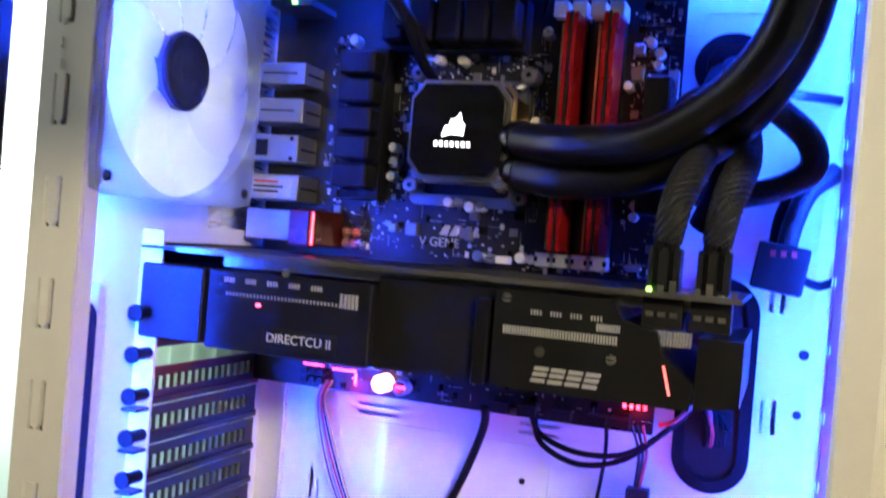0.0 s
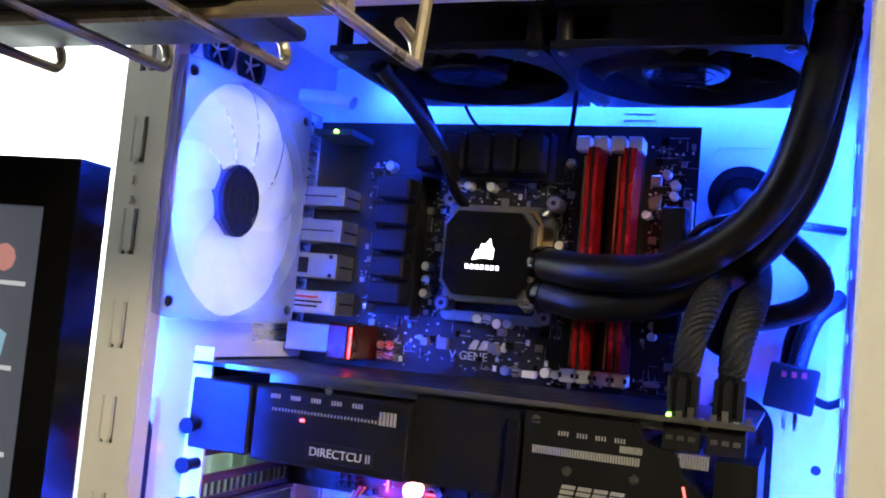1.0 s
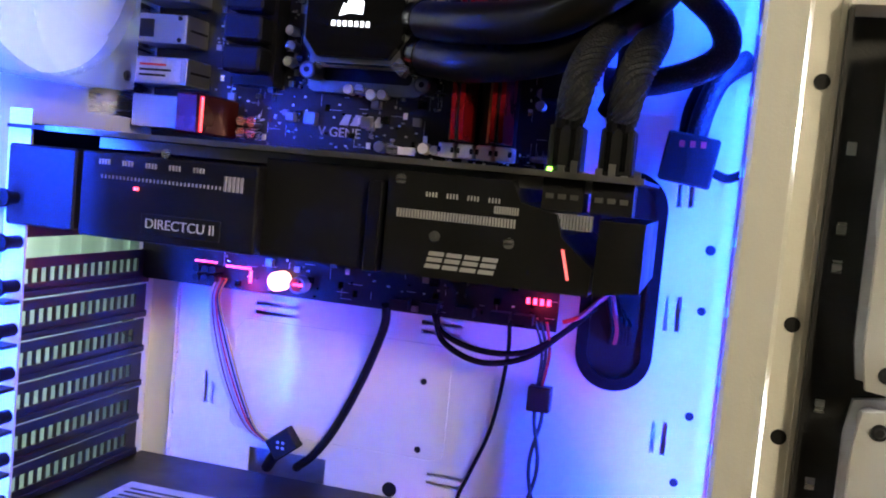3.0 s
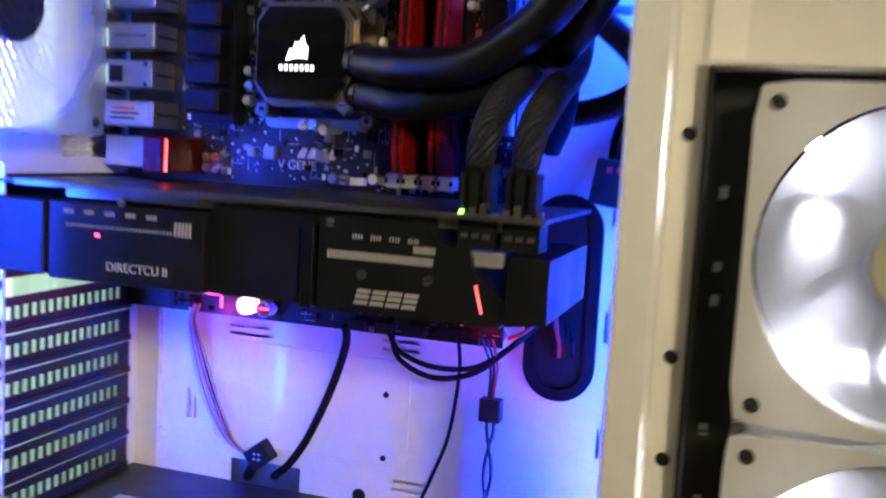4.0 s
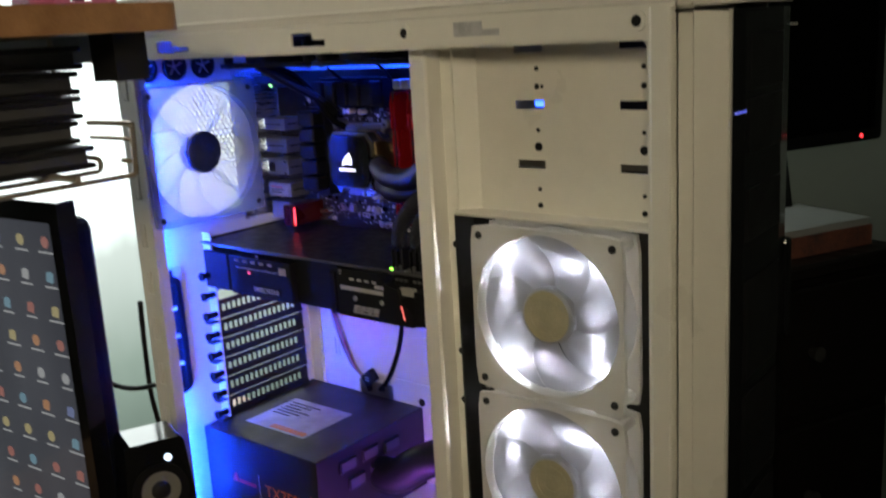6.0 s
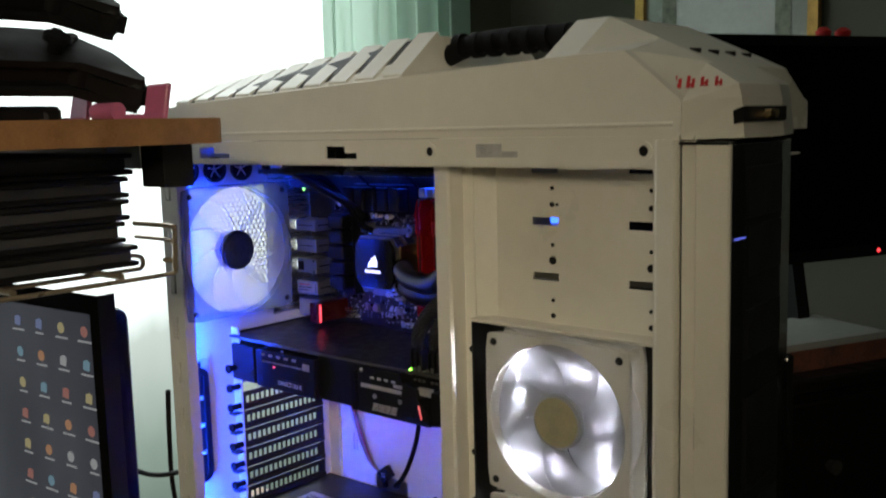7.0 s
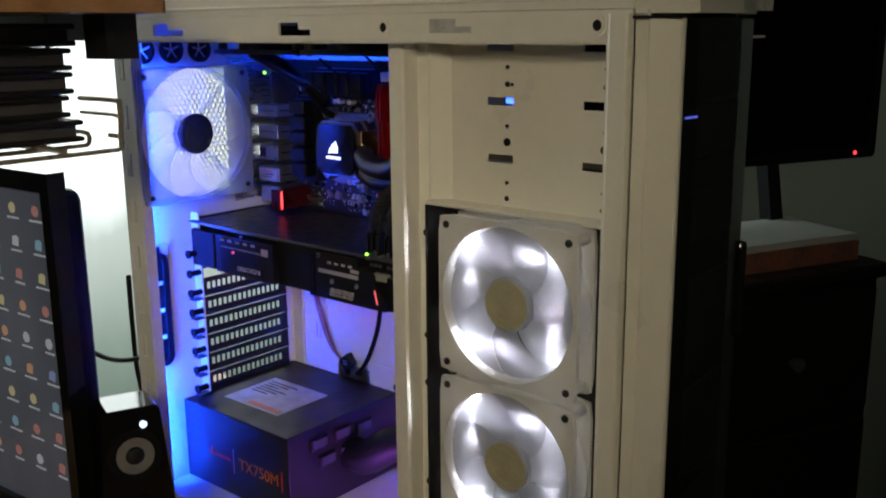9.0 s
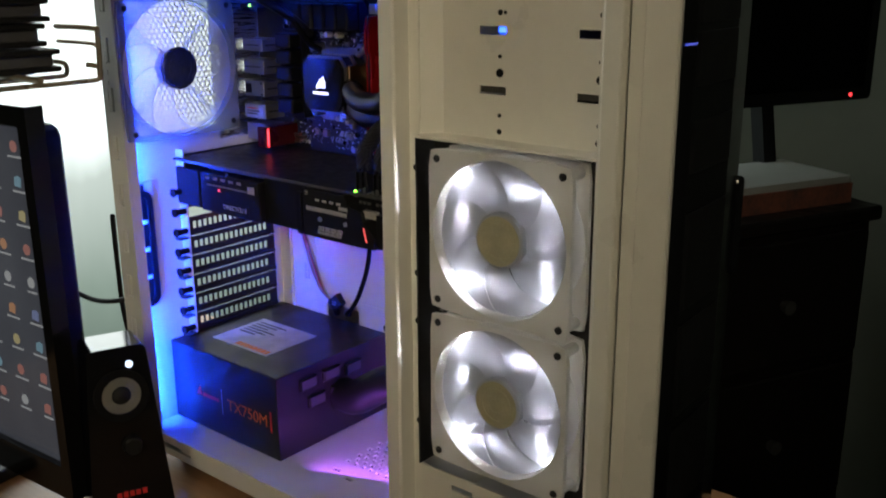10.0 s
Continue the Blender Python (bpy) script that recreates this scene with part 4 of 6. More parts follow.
# finned heat sinks
for i in range(5):
    z = 1.1735 - 0.0158 * i
    part("heat_sink_fin", B(0.058 - 0.000 * i, 0.0795, 0.1455, YM, z - 0.0068, z + 0.0068, bevel=0.0014), SINKBLUE, mb)
part("heat_sink_base", B(0.0575, 0.0815, 0.160, YM, 1.098, 1.1835), SINKBLUE, mb)
for i in range(5):
    x = 0.0885 + 0.0158 * i
    part("heat_sink_fin", B(x - 0.0068, x + 0.0068, 0.1455, YM, 1.1855, 1.2085, bevel=0.0014), SINKBLUE, mb)
part("heat_sink_base", B(0.080, 0.160, 0.160, YM, 1.183, 1.211), SINKBLUE, mb)
rng = random.Random(4)
# socket frame, chips and capacitors
part("socket_frame", ring(bmesh.new(), rounded(0.098, 0.162, 1.098, 1.168, 0.004), rounded(0.104, 0.156, 1.104, 1.162, 0.003), "y", YM - 0.006, YM), GREYMETAL, mb)
caps = [(0.226, 1.190), (0.231, 1.184), (0.2305, 1.178), (0.171, 1.1945), (0.168, 1.146), (0.2245, 1.1045), (0.224, 1.0985), (0.148, 1.0705), (0.1415, 1.0715), (0.1655, 1.0725), (0.1715, 1.0720),
        (0.128, 1.1005), (0.1345, 1.098), (0.1405, 1.0985), (0.1215, 1.100), (0.086, 1.1290), (0.087, 1.1205), (0.086, 1.1125), (0.0565, 1.190), (0.104, 1.1795), (0.109, 1.1795), (0.1235, 1.179), (0.2160, 1.1665)]
for x, z in caps:
    r = rng.uniform(0.0023, 0.0031)
    c = part("capacitor", cyl(C((x, YM - 0.0075, z), (x, YM, z), r, n=16), (x, YM - 0.0080, z), (x, YM - 0.0075, z), r * 0.9, r, 16), IVORY if rng.random() < 0.7 else STEEL, mb, "small metal capacitor", True)
for i in range(4):
    part("lit_capacitor", C((0.0615 + 0.0062 * (i % 2), YM - 0.008, 1.0790 - 0.0062 * (i // 2)), (0.0615 + 0.0062 * (i % 2), YM, 1.0790 - 0.0062 * (i // 2)), 0.0028, n=16), STEEL, mb, "bright capacitor by the audio ports", True)
placed = []
tries = 0
zones = ((0.06, 0.165, 1.068, 1.100), (0.166, 0.236, 1.066, 1.074), (0.216, 0.240, 1.08, 1.212), (0.086, 0.166, 1.170, 1.184), (0.04, 0.058, 1.09, 1.195), (0.084, 0.100, 1.10, 1.17), (0.164, 0.172, 1.09, 1.19), (0.05, 0.24, 0.988, 1.02), (0.216, 0.240, 1.14, 1.21))
while len(placed) < 620 and tries < 9000:
    tries += 1
    zx = rng.choice(zones)
    x, z = rng.uniform(zx[0], zx[1]), rng.uniform(zx[2], zx[3])
    w_, h_ = rng.choice(((0.0012, 0.0008), (0.0016, 0.0009), (0.0008, 0.0014), (0.003, 0.003), (0.0022, 0.0034), (0.0042, 0.0042), (0.001, 0.001)))
    if any(abs(x - a) < (w_ + c_) * 0.62 and abs(z - b_) < (h_ + d_) * 0.62 for a, b_, c_, d_ in placed):
        continue
    placed.append((x, z, w_, h_))
groups = {"chip": (bmesh.new(), BLACKGLOSS), "resistor": (bmesh.new(), IVORY), "coil": (bmesh.new(), GREYMETAL), "solder_pad": (bmesh.new(), STEEL)}
for x, z, w_, h_ in placed:
    k = rng.choice(("chip", "coil")) if w_ > 0.0025 else rng.choice(("resistor", "chip", "solder_pad", "coil"))
    d = rng.uniform(0.0012, 0.004) if w_ > 0.0025 else 0.0007
    box(groups[k][0], x - w_ / 2, x + w_ / 2, YM - d, YM, z - h_ / 2, z + h_ / 2)
for k, (bm, mat) in groups.items():
    o = part(k, bm, mat, mb, "scattered small board components")
    o["kind"] = "stuff"
tr = bmesh.new()
for i in range(320):
    zx = rng.choice(zones)
    x, z, l = rng.uniform(zx[0], zx[1]), rng.uniform(zx[2], zx[3]), rng.uniform(0.002, 0.009)
    if rng.random() < 0.5:
        box(tr, x, x + l, YM - 0.00012, YM, z, z + 0.00025)
    else:
        box(tr, x, x + 0.00025, YM - 0.00012, YM, z, z + l)
part("board_print", tr, LABELGREY, mb)["kind"] = "stuff"
for x, z, w_, h_ in ((0.2200, 1.1865, 0.006, 0.006), (0.2200, 1.1735, 0.006, 0.007), (0.2265, 1.167, 0.005, 0.005), (0.1365, 1.0935, 0.005, 0.005), (0.132, 1.0835, 0.006, 0.006), (0.1000, 1.0835, 0.007, 0.007), (0.0885, 1.0835, 0.005, 0.005)):
    part("power_coil", B(x - w_ / 2, x + w_ / 2, YM - 0.005, YM, z - h_ / 2, z + h_ / 2, bevel=0.0006), GREYMETAL, mb)
part("white_header", B(0.1515, 0.1590, YM - 0.006, YM, 1.0685, 1.0725), IVORY, mb)
part("crystal", B(0.2210, 0.2300, YM - 0.004, YM, 1.0705, 1.0735, bevel=0.0012, seg=2), STEEL, mb)
part("board_edge_connector", B(0.2365, 0.2415, YM - 0.008, YM, 1.10, 1.175), IVORY, mb, "pale main power socket")
# four memory slots with white latches
for i in range(4):
    x = 0.1795 + 0.00985 * i
    s_ = part("memory_slot", B(x - 0.0032, x + 0.0032, YM - 0.0085, YM, 1.0765, 1.2005), BLACKMATT, mb)
    part("contact_strip", B(x - 0.0006, x + 0.0006, YM - 0.0088, YM - 0.0084, 1.078, 1.199), GOLD, mb)
    part("top_latch", B(x - 0.0040, x + 0.0040, YM - 0.017, YM - 0.001, 1.2006, 1.2090, bevel=0.0006), IVORY, mb, "white slot latch")
    lt = bmesh.new()
    box(lt, x - 0.0040, x + 0.0040, YM - 0.014, YM - 0.001, 1.0690, 1.0764, bevel=0.0005)
    bl_ = part("bottom_latch", lt, IVORY, mb, "white slot latch")
    for sx in (-1, 1):
        part("latch_notch", B(x + sx * 0.0035 - 0.0009, x + sx * 0.0035 + 0.0009, YM - 0.0143, YM - 0.0139, 1.0715, 1.0742), BLACKMATT, bl_)
# lower edge fittings
for x in (0.0425, 0.0475, 0.0525):
    for z in (0.9915, 0.9965):
        part("audio_jack_pin", C((x, YM - 0.010, z), (x, YM, z), 0.0021, n=12), SINKBLUE, mb)
part("power_push_button", C((0.0905, YM - 0.009, 0.9945), (0.0905, YM, 0.9945), 0.0052, n=24), LEDWARM, mb, "glowing warm red start button")
rbm = ring(bmesh.new(), circle(0.0045, 24, 0.1030, 0.994), circle(0.0034, 24, 0.1030, 0.994), "y", YM - 0.010, YM - 0.001)
part("reset_ring", rbm, LABELGREY, mb)
part("reset_light", B(0.1002, 0.1058, YM - 0.0095, YM - 0.0085, 0.9935, 0.9948), LEDRED, mb)
part("red_light_line", B(0.060, 0.0750, YM - 0.009, YM - 0.0082, 0.9990, 1.0002), LEDRED, mb)
part("red_light_line", B(0.0745, 0.0757, YM - 0.009, YM - 0.0082, 0.992, 0.9985), LEDRED, mb)
part("red_light_line", B(0.043, 0.056, YM - 0.0125, YM - 0.0115, 1.0005, 1.0015), LEDRED, mb)
point_lamp("board_edge_red_light", (0.068, YM - 0.012, 0.988), 0.012, (1.0, 0.03, 0.05), 0.004)
point_lamp("debug_red_light", (0.233, YM - 0.013, 0.998), 0.006, (1.0, 0.03, 0.05), 0.003)
for x in (0.16, 0.176, 0.195, 0.214, 0.226):
    part("pin_header", B(x - 0.005, x + 0.005, YM - 0.0075, YM, 0.9885, 0.9935), BLACKMATT, mb)
for i in range(4):
    part("debug_light", B(0.2395 + 0.0035 * i - 0.012, 0.2412 + 0.0035 * i - 0.012, YM - 0.010, YM - 0.009, 1.0000, 1.0030), LEDRED, mb)
lettering("model_text", "V GENE", 0.0072, Matrix.Translation((0.116, YM - 0.0004, 1.0772)) @ FACE, LABELGREY, mb)
lg = bmesh.new()
for i in range(4):
    prism(lg, [(0.1155 + 0.0062 * i, 1.0815), (0.1205 + 0.0062 * i, 1.0815), (0.1222 + 0.0062 * i, 1.0872), (0.1185 + 0.0062 * i, 1.0872)], "y", YM - 0.0005, YM - 0.0002)
part("maker_mark", lg, LABELGREY, mb)

# memory modules: red finned spreaders on both sides
for i in (1, 3):
    x = 0.1795 + 0.00985 * i
    mm = thing("memory_module", "red finned memory module standing in its slot", "memory module", "memory modules", at=(x, YM - 0.0085, 1.138))
    part("circuit_strip", B(x - 0.0006, x + 0.0006, 0.1400, YM - 0.006, 1.0772, 1.1998), PCB, mm)
    for s in (-1, 1):
        sp = bmesh.new()
        prism(sp, [(1.0775, YM - 0.0085), (1.0775, 0.1415), (1.088, 0.1385), (1.108, 0.1385), (1.112, 0.1405), (1.165, 0.1405), (1.169, 0.1385), (1.189, 0.1385), (1.1995, 0.1415), (1.1995, YM - 0.0085)], "z", 0, 1)
        for v in sp.verts:
            v.co = Vector((x + s * (0.0010 + 0.0022 * v.co.z), v.co.y, v.co.x))
        part("heat_spreader", sp, RED, mm)
    part("spreader_gap", B(x - 0.0009, x + 0.0009, 0.1420, 0.1440, 1.08, 1.197), BLACKMATT, mm)

# ---- pump on the processor ----
pump = thing("cooler_pump", "square black liquid cooler pump with a lit white emblem", "cpu cooler", at=(0.1345, YM, 1.136))
oct_ = [(0.1075, 1.120), (0.1145, 1.111), (0.1545, 1.111), (0.1615, 1.120), (0.1615, 1.153), (0.1545, 1.162), (0.1145, 1.162), (0.1075, 1.153)]
part("body", prism(bmesh.new(), oct_, "y", 0.139, YM - 0.006), BLACKMATT, pump)
part("cap", prism(bmesh.new(), [(0.1345 + (x - 0.1345) * 0.93, 1.1365 + (z - 1.1365) * 0.93) for x, z in oct_], "y", 0.1345, 0.139), BLACKGLOSS, pump, "glossy black cap")
part("trim_ring", ring(bmesh.new(), [(0.1345 + (x - 0.1345) * 1.03, 1.1365 + (z - 1.1365) * 1.03) for x, z in oct_], [(0.1345 + (x - 0.1345) * 0.94, 1.1365 + (z - 1.1365) * 0.94) for x, z in oct_], "y", 0.1385, 0.1405), GREYMETAL, pump)
part("trim_ring", ring(bmesh.new(), [(0.1345 + (x - 0.1345) * 1.09, 1.1365 + (z - 1.1365) * 1.07) for x, z in oct_], [(0.1345 + (x - 0.1345) * 1.02, 1.1365 + (z - 1.1365) * 1.02) for x, z in oct_], "y", 0.150, 0.153), GOLD, pump, "bronze bracket ring")
for x0, x1 in ((0.1055, 0.1080), (0.1618, 0.1645)):
    part("side_plate", B(x0, x1, 0.141, YM - 0.008, 1.119, 1.155, bevel=0.0006), STEEL if x0 < 0.12 else GOLD, pump)
for x, z in ((0.166, 1.1690), (0.1035, 1.1075), (0.1660, 1.1035), (0.1035, 1.169)):
    c = Vector((0.1345, 0.158, 1.1365))
    part("bracket_arm", cyl(bmesh.new(), (c.x + (x - c.x) * 0.78, 0.157, c.z + (z - c.z) * 0.78), (x, 0.160, z), 0.0022, n=10), STEEL, pump, smooth=True)
    ms = part("mount_screw", cyl(C((x, 0.153, z), (x, 0.166, z), 0.0044, n=20), (x, 0.1522, z), (x, 0.153, z), 0.0034, 0.0044, 20), GREYMETAL, pump, smooth=True)
    part("screw_star", C((x, 0.1518, z), (x, 0.1523, z), 0.0016, n=6), BLACKMATT, ms)
part("corner_clip", B(0.1555, 0.1625, 0.1365, 0.144, 1.1065, 1.1125, m=Matrix.Translation((0.159, 0.14, 1.1095)) @ Matrix.Rotation(radians(40), 4, "Y") @ Matrix.Translation((-0.159, -0.14, -1.1095))), STEEL, pump)
em_ = bmesh.new()
prism(em_, [(0.1265, 1.1325), (0.1285, 1.1385), (0.1305, 1.1380), (0.1315, 1.1420), (0.1335, 1.1415), (0.1365, 1.1450), (0.1375, 1.1405), (0.1390, 1.1395), (0.1385, 1.1335), (0.1320, 1.1340)], "y", 0.1340, 0.1345)
part("lit_emblem", em_, LOGOGLOW, pump, "lit white emblem of plain sails")
bars = bmesh.new()
for i in range(7):
    box(bars, 0.1229 + 0.0030 * i, 0.1245 + 0.0030 * i, 0.1340, 0.1345, 1.1275, 1.1300)
part("lit_bars", bars, LOGOGLOW, pump, "row of lit white bars")

# coolant hoses from the pump to the radiator
HOSE_PATHS = ([(0.160, 0.146, 1.1340), (0.178, 0.132, 1.1315), (0.200, 0.116, 1.1290), (0.238, 0.102, 1.1310), (0.268, 0.092, 1.1470), (0.288, 0.082, 1.168), (0.2985, 0.074, 1.195), (0.305, 0.070, 1.225), (0.3100, 0.070, 1.256)],
              [(0.160, 0.148, 1.1185), (0.178, 0.138, 1.1150), (0.200, 0.128, 1.1130), (0.240, 0.122, 1.1200), (0.276, 0.116, 1.1420), (0.298, 0.108, 1.176), (0.307, 0.102, 1.220), (0.3110, 0.105, 1.256)])
for pts in HOSE_PATHS:
    hs_ = thing("coolant_hose", "thick black coolant hose bending from pump to radiator", "hose", "coolant hoses", at=pts[0])
    tube("jacket", pts, 0.0094, HOSE, hs_, res=18)
    for a_, b_ in ((0, 1), (-1, -2)):
        p, q = Vector(pts[a_]), Vector(pts[b_])
        d = (q - p).normalized()
        part("end_collar", C(p + d * 0.006, p + d * 0.012, 0.0102, n=22), BLACKGLOSS, hs_, smooth=True)
for z, y in ((1.1340, 0.146), (1.1185, 0.148)):
    part("hose_fitting", cyl(bmesh.new(), (0.158, y + 0.002, z), (0.168, y - 0.004, z), 0.0080, n=20), BLACKGLOSS, pump, smooth=True)

# ---- graphics card ----
gpu = thing("graphics_card", "long black double-slot graphics card with a silver emblem", "graphics card", at=(0.14, 0.11, 1.04))
YG = 0.0575
part("circuit_board", B(0.004, 0.286, YG - 0.001, 0.168, 1.0630, 1.0646), PCB, gpu)
part("board_edge", B(0.0245, 0.286, YG - 0.0022, YG - 0.0012, 1.0626, 1.0650), GREYMETAL, gpu, "pale edge of the circuit board")
part("left_shroud", B(0.0430, 0.1290, YG, 0.160, 1.0185, 1.0560, bevel=0.0012, seg=2), SHROUD, gpu)
part("bracket_shroud", B(0.0040, 0.0400, YG + 0.0006, 0.160, 1.0195, 1.0560, bevel=0.001), SHROUD, gpu)
part("middle_shroud", B(0.1292, 0.1860, YG + 0.006, 0.160, 1.0185, 1.0600), BLACKMATT, gpu)
part("divider", B(0.1775, 0.1835, YG - 0.0004, 0.160, 1.0180, 1.0550, bevel=0.0006), SINKBLUE, gpu)
rs = [(0.1860, 1.0185), (0.2690, 1.0185), (0.2700, 1.0290), (0.2570, 1.0400), (0.2545, 1.0485), (0.2400, 1.0520), (0.2360, 1.0600), (0.1860, 1.0600)]
part("right_shroud", prism(bmesh.new(), rs, "y", YG, 0.160), SHROUD, gpu)
part("end_cap", prism(bmesh.new(), [(0.2704, 1.0190), (0.2880, 1.0215), (0.2880, 1.0480), (0.2704, 1.0480)], "y", YG + 0.002, 0.150), SHROUD, gpu)
part("heat_sink_core", B(0.0445, 0.266, YG + 0.010, 0.158, 1.0575, 1.0622), GREYMETAL, gpu)
sl = bmesh.new()
box(sl, 0.0480, 0.1150, YG - 0.0003, YG + 0.0006, 1.0440, 1.0475)
part("vent_slot", sl, BLACKMATT, gpu)
fn = bmesh.new()
for i in range(34):
    x = 0.0540 + 0.00185 * i
    box(fn, x, x + 0.0006, YG - 0.0008, YG + 0.0004, 1.0445, 1.0460)
for i in range(5):
    x = 0.1135 + 0.0019 * i
    box(fn, x, x + 0.0010, YG - 0.0010, YG + 0.0004, 1.0440, 1.0505)
for k in range(5):
    for j in range(4):
        x = 0.0525 + 0.0115 * k + 0.0015 * j
        box(fn, x, x + 0.0006, YG - 0.0008, YG + 0.0004, 1.0505, 1.0528)
part("fin", fn, FINS, gpu, "rows of bright heat sink fins")["kind"] = "stuff"
fn = bmesh.new()
for i in range(40):
    x = 0.1905 + 0.00122 * i
    box(fn, x, x + 0.0007, YG - 0.0008, YG + 0.0004, 1.0415, 1.0450)
for i in range(12):
    x = 0.2530 + 0.00125 * i
    box(fn, x, x + 0.0007, YG + 0.004, YG + 0.009, 1.0430, 1.0490)
for i in range(10):
    box(fn, 0.2300 + 0.0010 * i, 0.2306 + 0.0010 * i, YG - 0.0008, YG + 0.0004, 1.0465, 1.0495)
for k in range(4):
    for j in range(4):
        x = 0.2020 + 0.0085 * k + 0.0013 * j
        box(fn, x, x + 0.0005, YG - 0.0008, YG + 0.0004, 1.0505, 1.0525)
part("fin", fn, FINS, gpu, "rows of bright heat sink fins")["kind"] = "stuff"
for x, z in ((0.191, 1.058 - 0.0015), (0.2070, 1.0352), (0.2370, 1.0355), (0.0850, 1.0575)):
    part("screw", cyl(C((x, YG - 0.0012, z), (x, YG, z), 0.0021, n=18), (x, YG - 0.0016, z), (x, YG - 0.0012, z), 0.0010, n=8), STEEL, gpu, smooth=True)
for i in range(4):
    x = 0.2040 + 0.0073 * i
    mk = bmesh.new()
    for u in (0.0, 0.0026, 0.0050):
        prism(mk, [(x + 0.25 * u, 1.0225 + u), (x + 0.0060 + 0.25 * u, 1.0225 + u), (x + 0.0064 + 0.25 * u, 1.0241 + u), (x + 0.0004 + 0.25 * u, 1.0241 + u)], "y", YG - 0.0012, YG + 0.0004)
    part("emblem_stroke", mk, FINS, gpu, "silver stroke of a plain emblem")
part("name_plate", B(0.0750, 0.1130, YG - 0.0006, YG + 0.0004, 1.0222, 1.0312, bevel=0.0003), BLACKMATT, gpu)
lettering("series_text", "DIRECTCU II", 0.0060, Matrix.Translation((0.0940, YG - 0.0010, 1.0268)) @ FACE, PRINT, gpu)
part("red_stripe", prism(bmesh.new(), [(0.2575, 1.0355), (0.2586, 1.0355), (0.2616, 1.0240), (0.2606, 1.0240)], "y", YG - 0.0010, YG + 0.0004), LEDREDDIM, gpu, "lit red stripe")
part("red_mark", B(0.0705, 0.0725, YG - 0.001, YG, 1.0405, 1.0420), LEDRED, gpu)
part("bracket", holed(bmesh.new(), "x", 0.0012, 0.0022, 0.064, 0.176, 1.0120, 1.0660, [(0.08 + 0.007 * i, 0.084 + 0.007 * i, 1.030, 1.050) for i in range(12)]), BLACKMETAL, gpu)
for x in (0.2550, 0.2740):
    sk_ = part("power_socket", B(x - 0.008, x + 0.008, YG + 0.006, 0.080, 1.0500, 1.0625), BLACKMATT, gpu)
    for i in range(3):
        part("socket_pin", B(x - 0.0065 + 0.0048 * i, x - 0.0035 + 0.0048 * i, YG + 0.0050, YG + 0.0061, 1.0545, 1.0565), GREYMETAL, sk_)
for i in range(8):
    part("edge_component", B(0.248 + 0.0048 * i, 0.2505 + 0.0048 * i, YG + 0.0002, YG + 0.0030, 1.0650, 1.0655 + 0.002 * ((i * 7) % 3)), GREYMETAL if i % 3 else LABELGREY, gpu)
part("status_light", B(0.2490, 0.2506, YG - 0.001, YG + 0.001, 1.0650, 1.0665), LEDGREEN, gpu, "small green light")

# two sleeved power leads onto the card
SLEEVE = sleeve("woven_black_sleeve", (0.012, 0.012, 0.013), 900)
for dx, top in ((0.0, (0.258, 0.165, 1.172)), (0.0195, (0.272, 0.168, 1.176))):
    c = thing("card_power_lead", "black woven power lead plugged into the graphics card", "cable", "card power leads", at=(0.2545 + dx, 0.066, 1.063))
    pts = [(0.2545 + dx, 0.0665, 1.0720), (0.2548 + dx, 0.063, 1.085), (0.2570 + dx, 0.064, 1.100), (0.2605 + dx, 0.084, 1.117), (0.264 + dx * 0.9, 0.122, 1.130), (0.266 + dx * 0.6, 0.160, 1.150), (0.264 + dx * 0.4, 0.186, 1.176)]
    for k in range(4):
        ox, oy = ((k % 2) - 0.5) * 0.0052, ((k // 2) - 0.5) * 0.0052
        tube("wire", [(x + ox, y + oy, z) for x, y, z in pts[:3]], 0.0024, RUBBER, c, res=8)
    braid("braided_sleeve", pts[1:], lambda f: 0.0056 + 0.0016 * math.sin(math.pi * min(1, f * 2.2)) - 0.0008 * f, SLEEVE, c)
    part("plug", B(0.2482 + dx, 0.2610 + dx, 0.0590, 0.0735, 1.0650, 1.0830, bevel=0.0008), BLACKMATT, c)
    for i in range(2):
        part("plug_ridge", B(0.2505 + dx + 0.006 * i, 0.2525 + dx + 0.006 * i, 0.0583, 0.0590, 1.0670, 1.0815), BLACKGLOSS, c)

# ---- power supply ----
psu = thing("power_supply", "black box power supply with printed side and top label", "power supply", at=(0.08, 0.11, ZI))
PX, PY0, PY1, PZ = 0.161, 0.037, 0.186, 0.8815
part("housing", B(0.002, PX, PY0, PY1, ZI + 0.001, PZ, bevel=0.0012, seg=2), material("black_psu_paint", (0.013, 0.012, 0.012), 0.42, 0, 0.3, 40, 0.2, 1600, spec=0.35), psu)
part("top_label", B(0.030, 0.112, PY0 + 0.030, PY0 + 0.098, PZ, PZ + 0.0003), LABELGREY, psu, "grey printed rating label")
tb = bmesh.new()
for i in range(6):
    box(tb, 0.036, 0.060 + 0.008 * (i % 3), PY0 + 0.060 + 0.0055 * i, PY0 + 0.0620 + 0.0055 * i, PZ + 0.0003, PZ + 0.0005)
part("label_text_bar", tb, BLACKMATT, psu)
ob_ = bmesh.new()
for i in range(8):
    box(ob_, 0.062 + 0.006 * i, 0.0665 + 0.006 * i, PY0 + 0.033, PY0 + 0.040, PZ + 0.0003, PZ + 0.0006)
part("label_orange_bar", ob_, PRINTORANGE, psu)
lettering("model_text", "TX750M", 0.0165, Matrix.Translation((0.117, PY0 - 0.0004, 0.8345)) @ FACE, PRINTORANGE, psu)
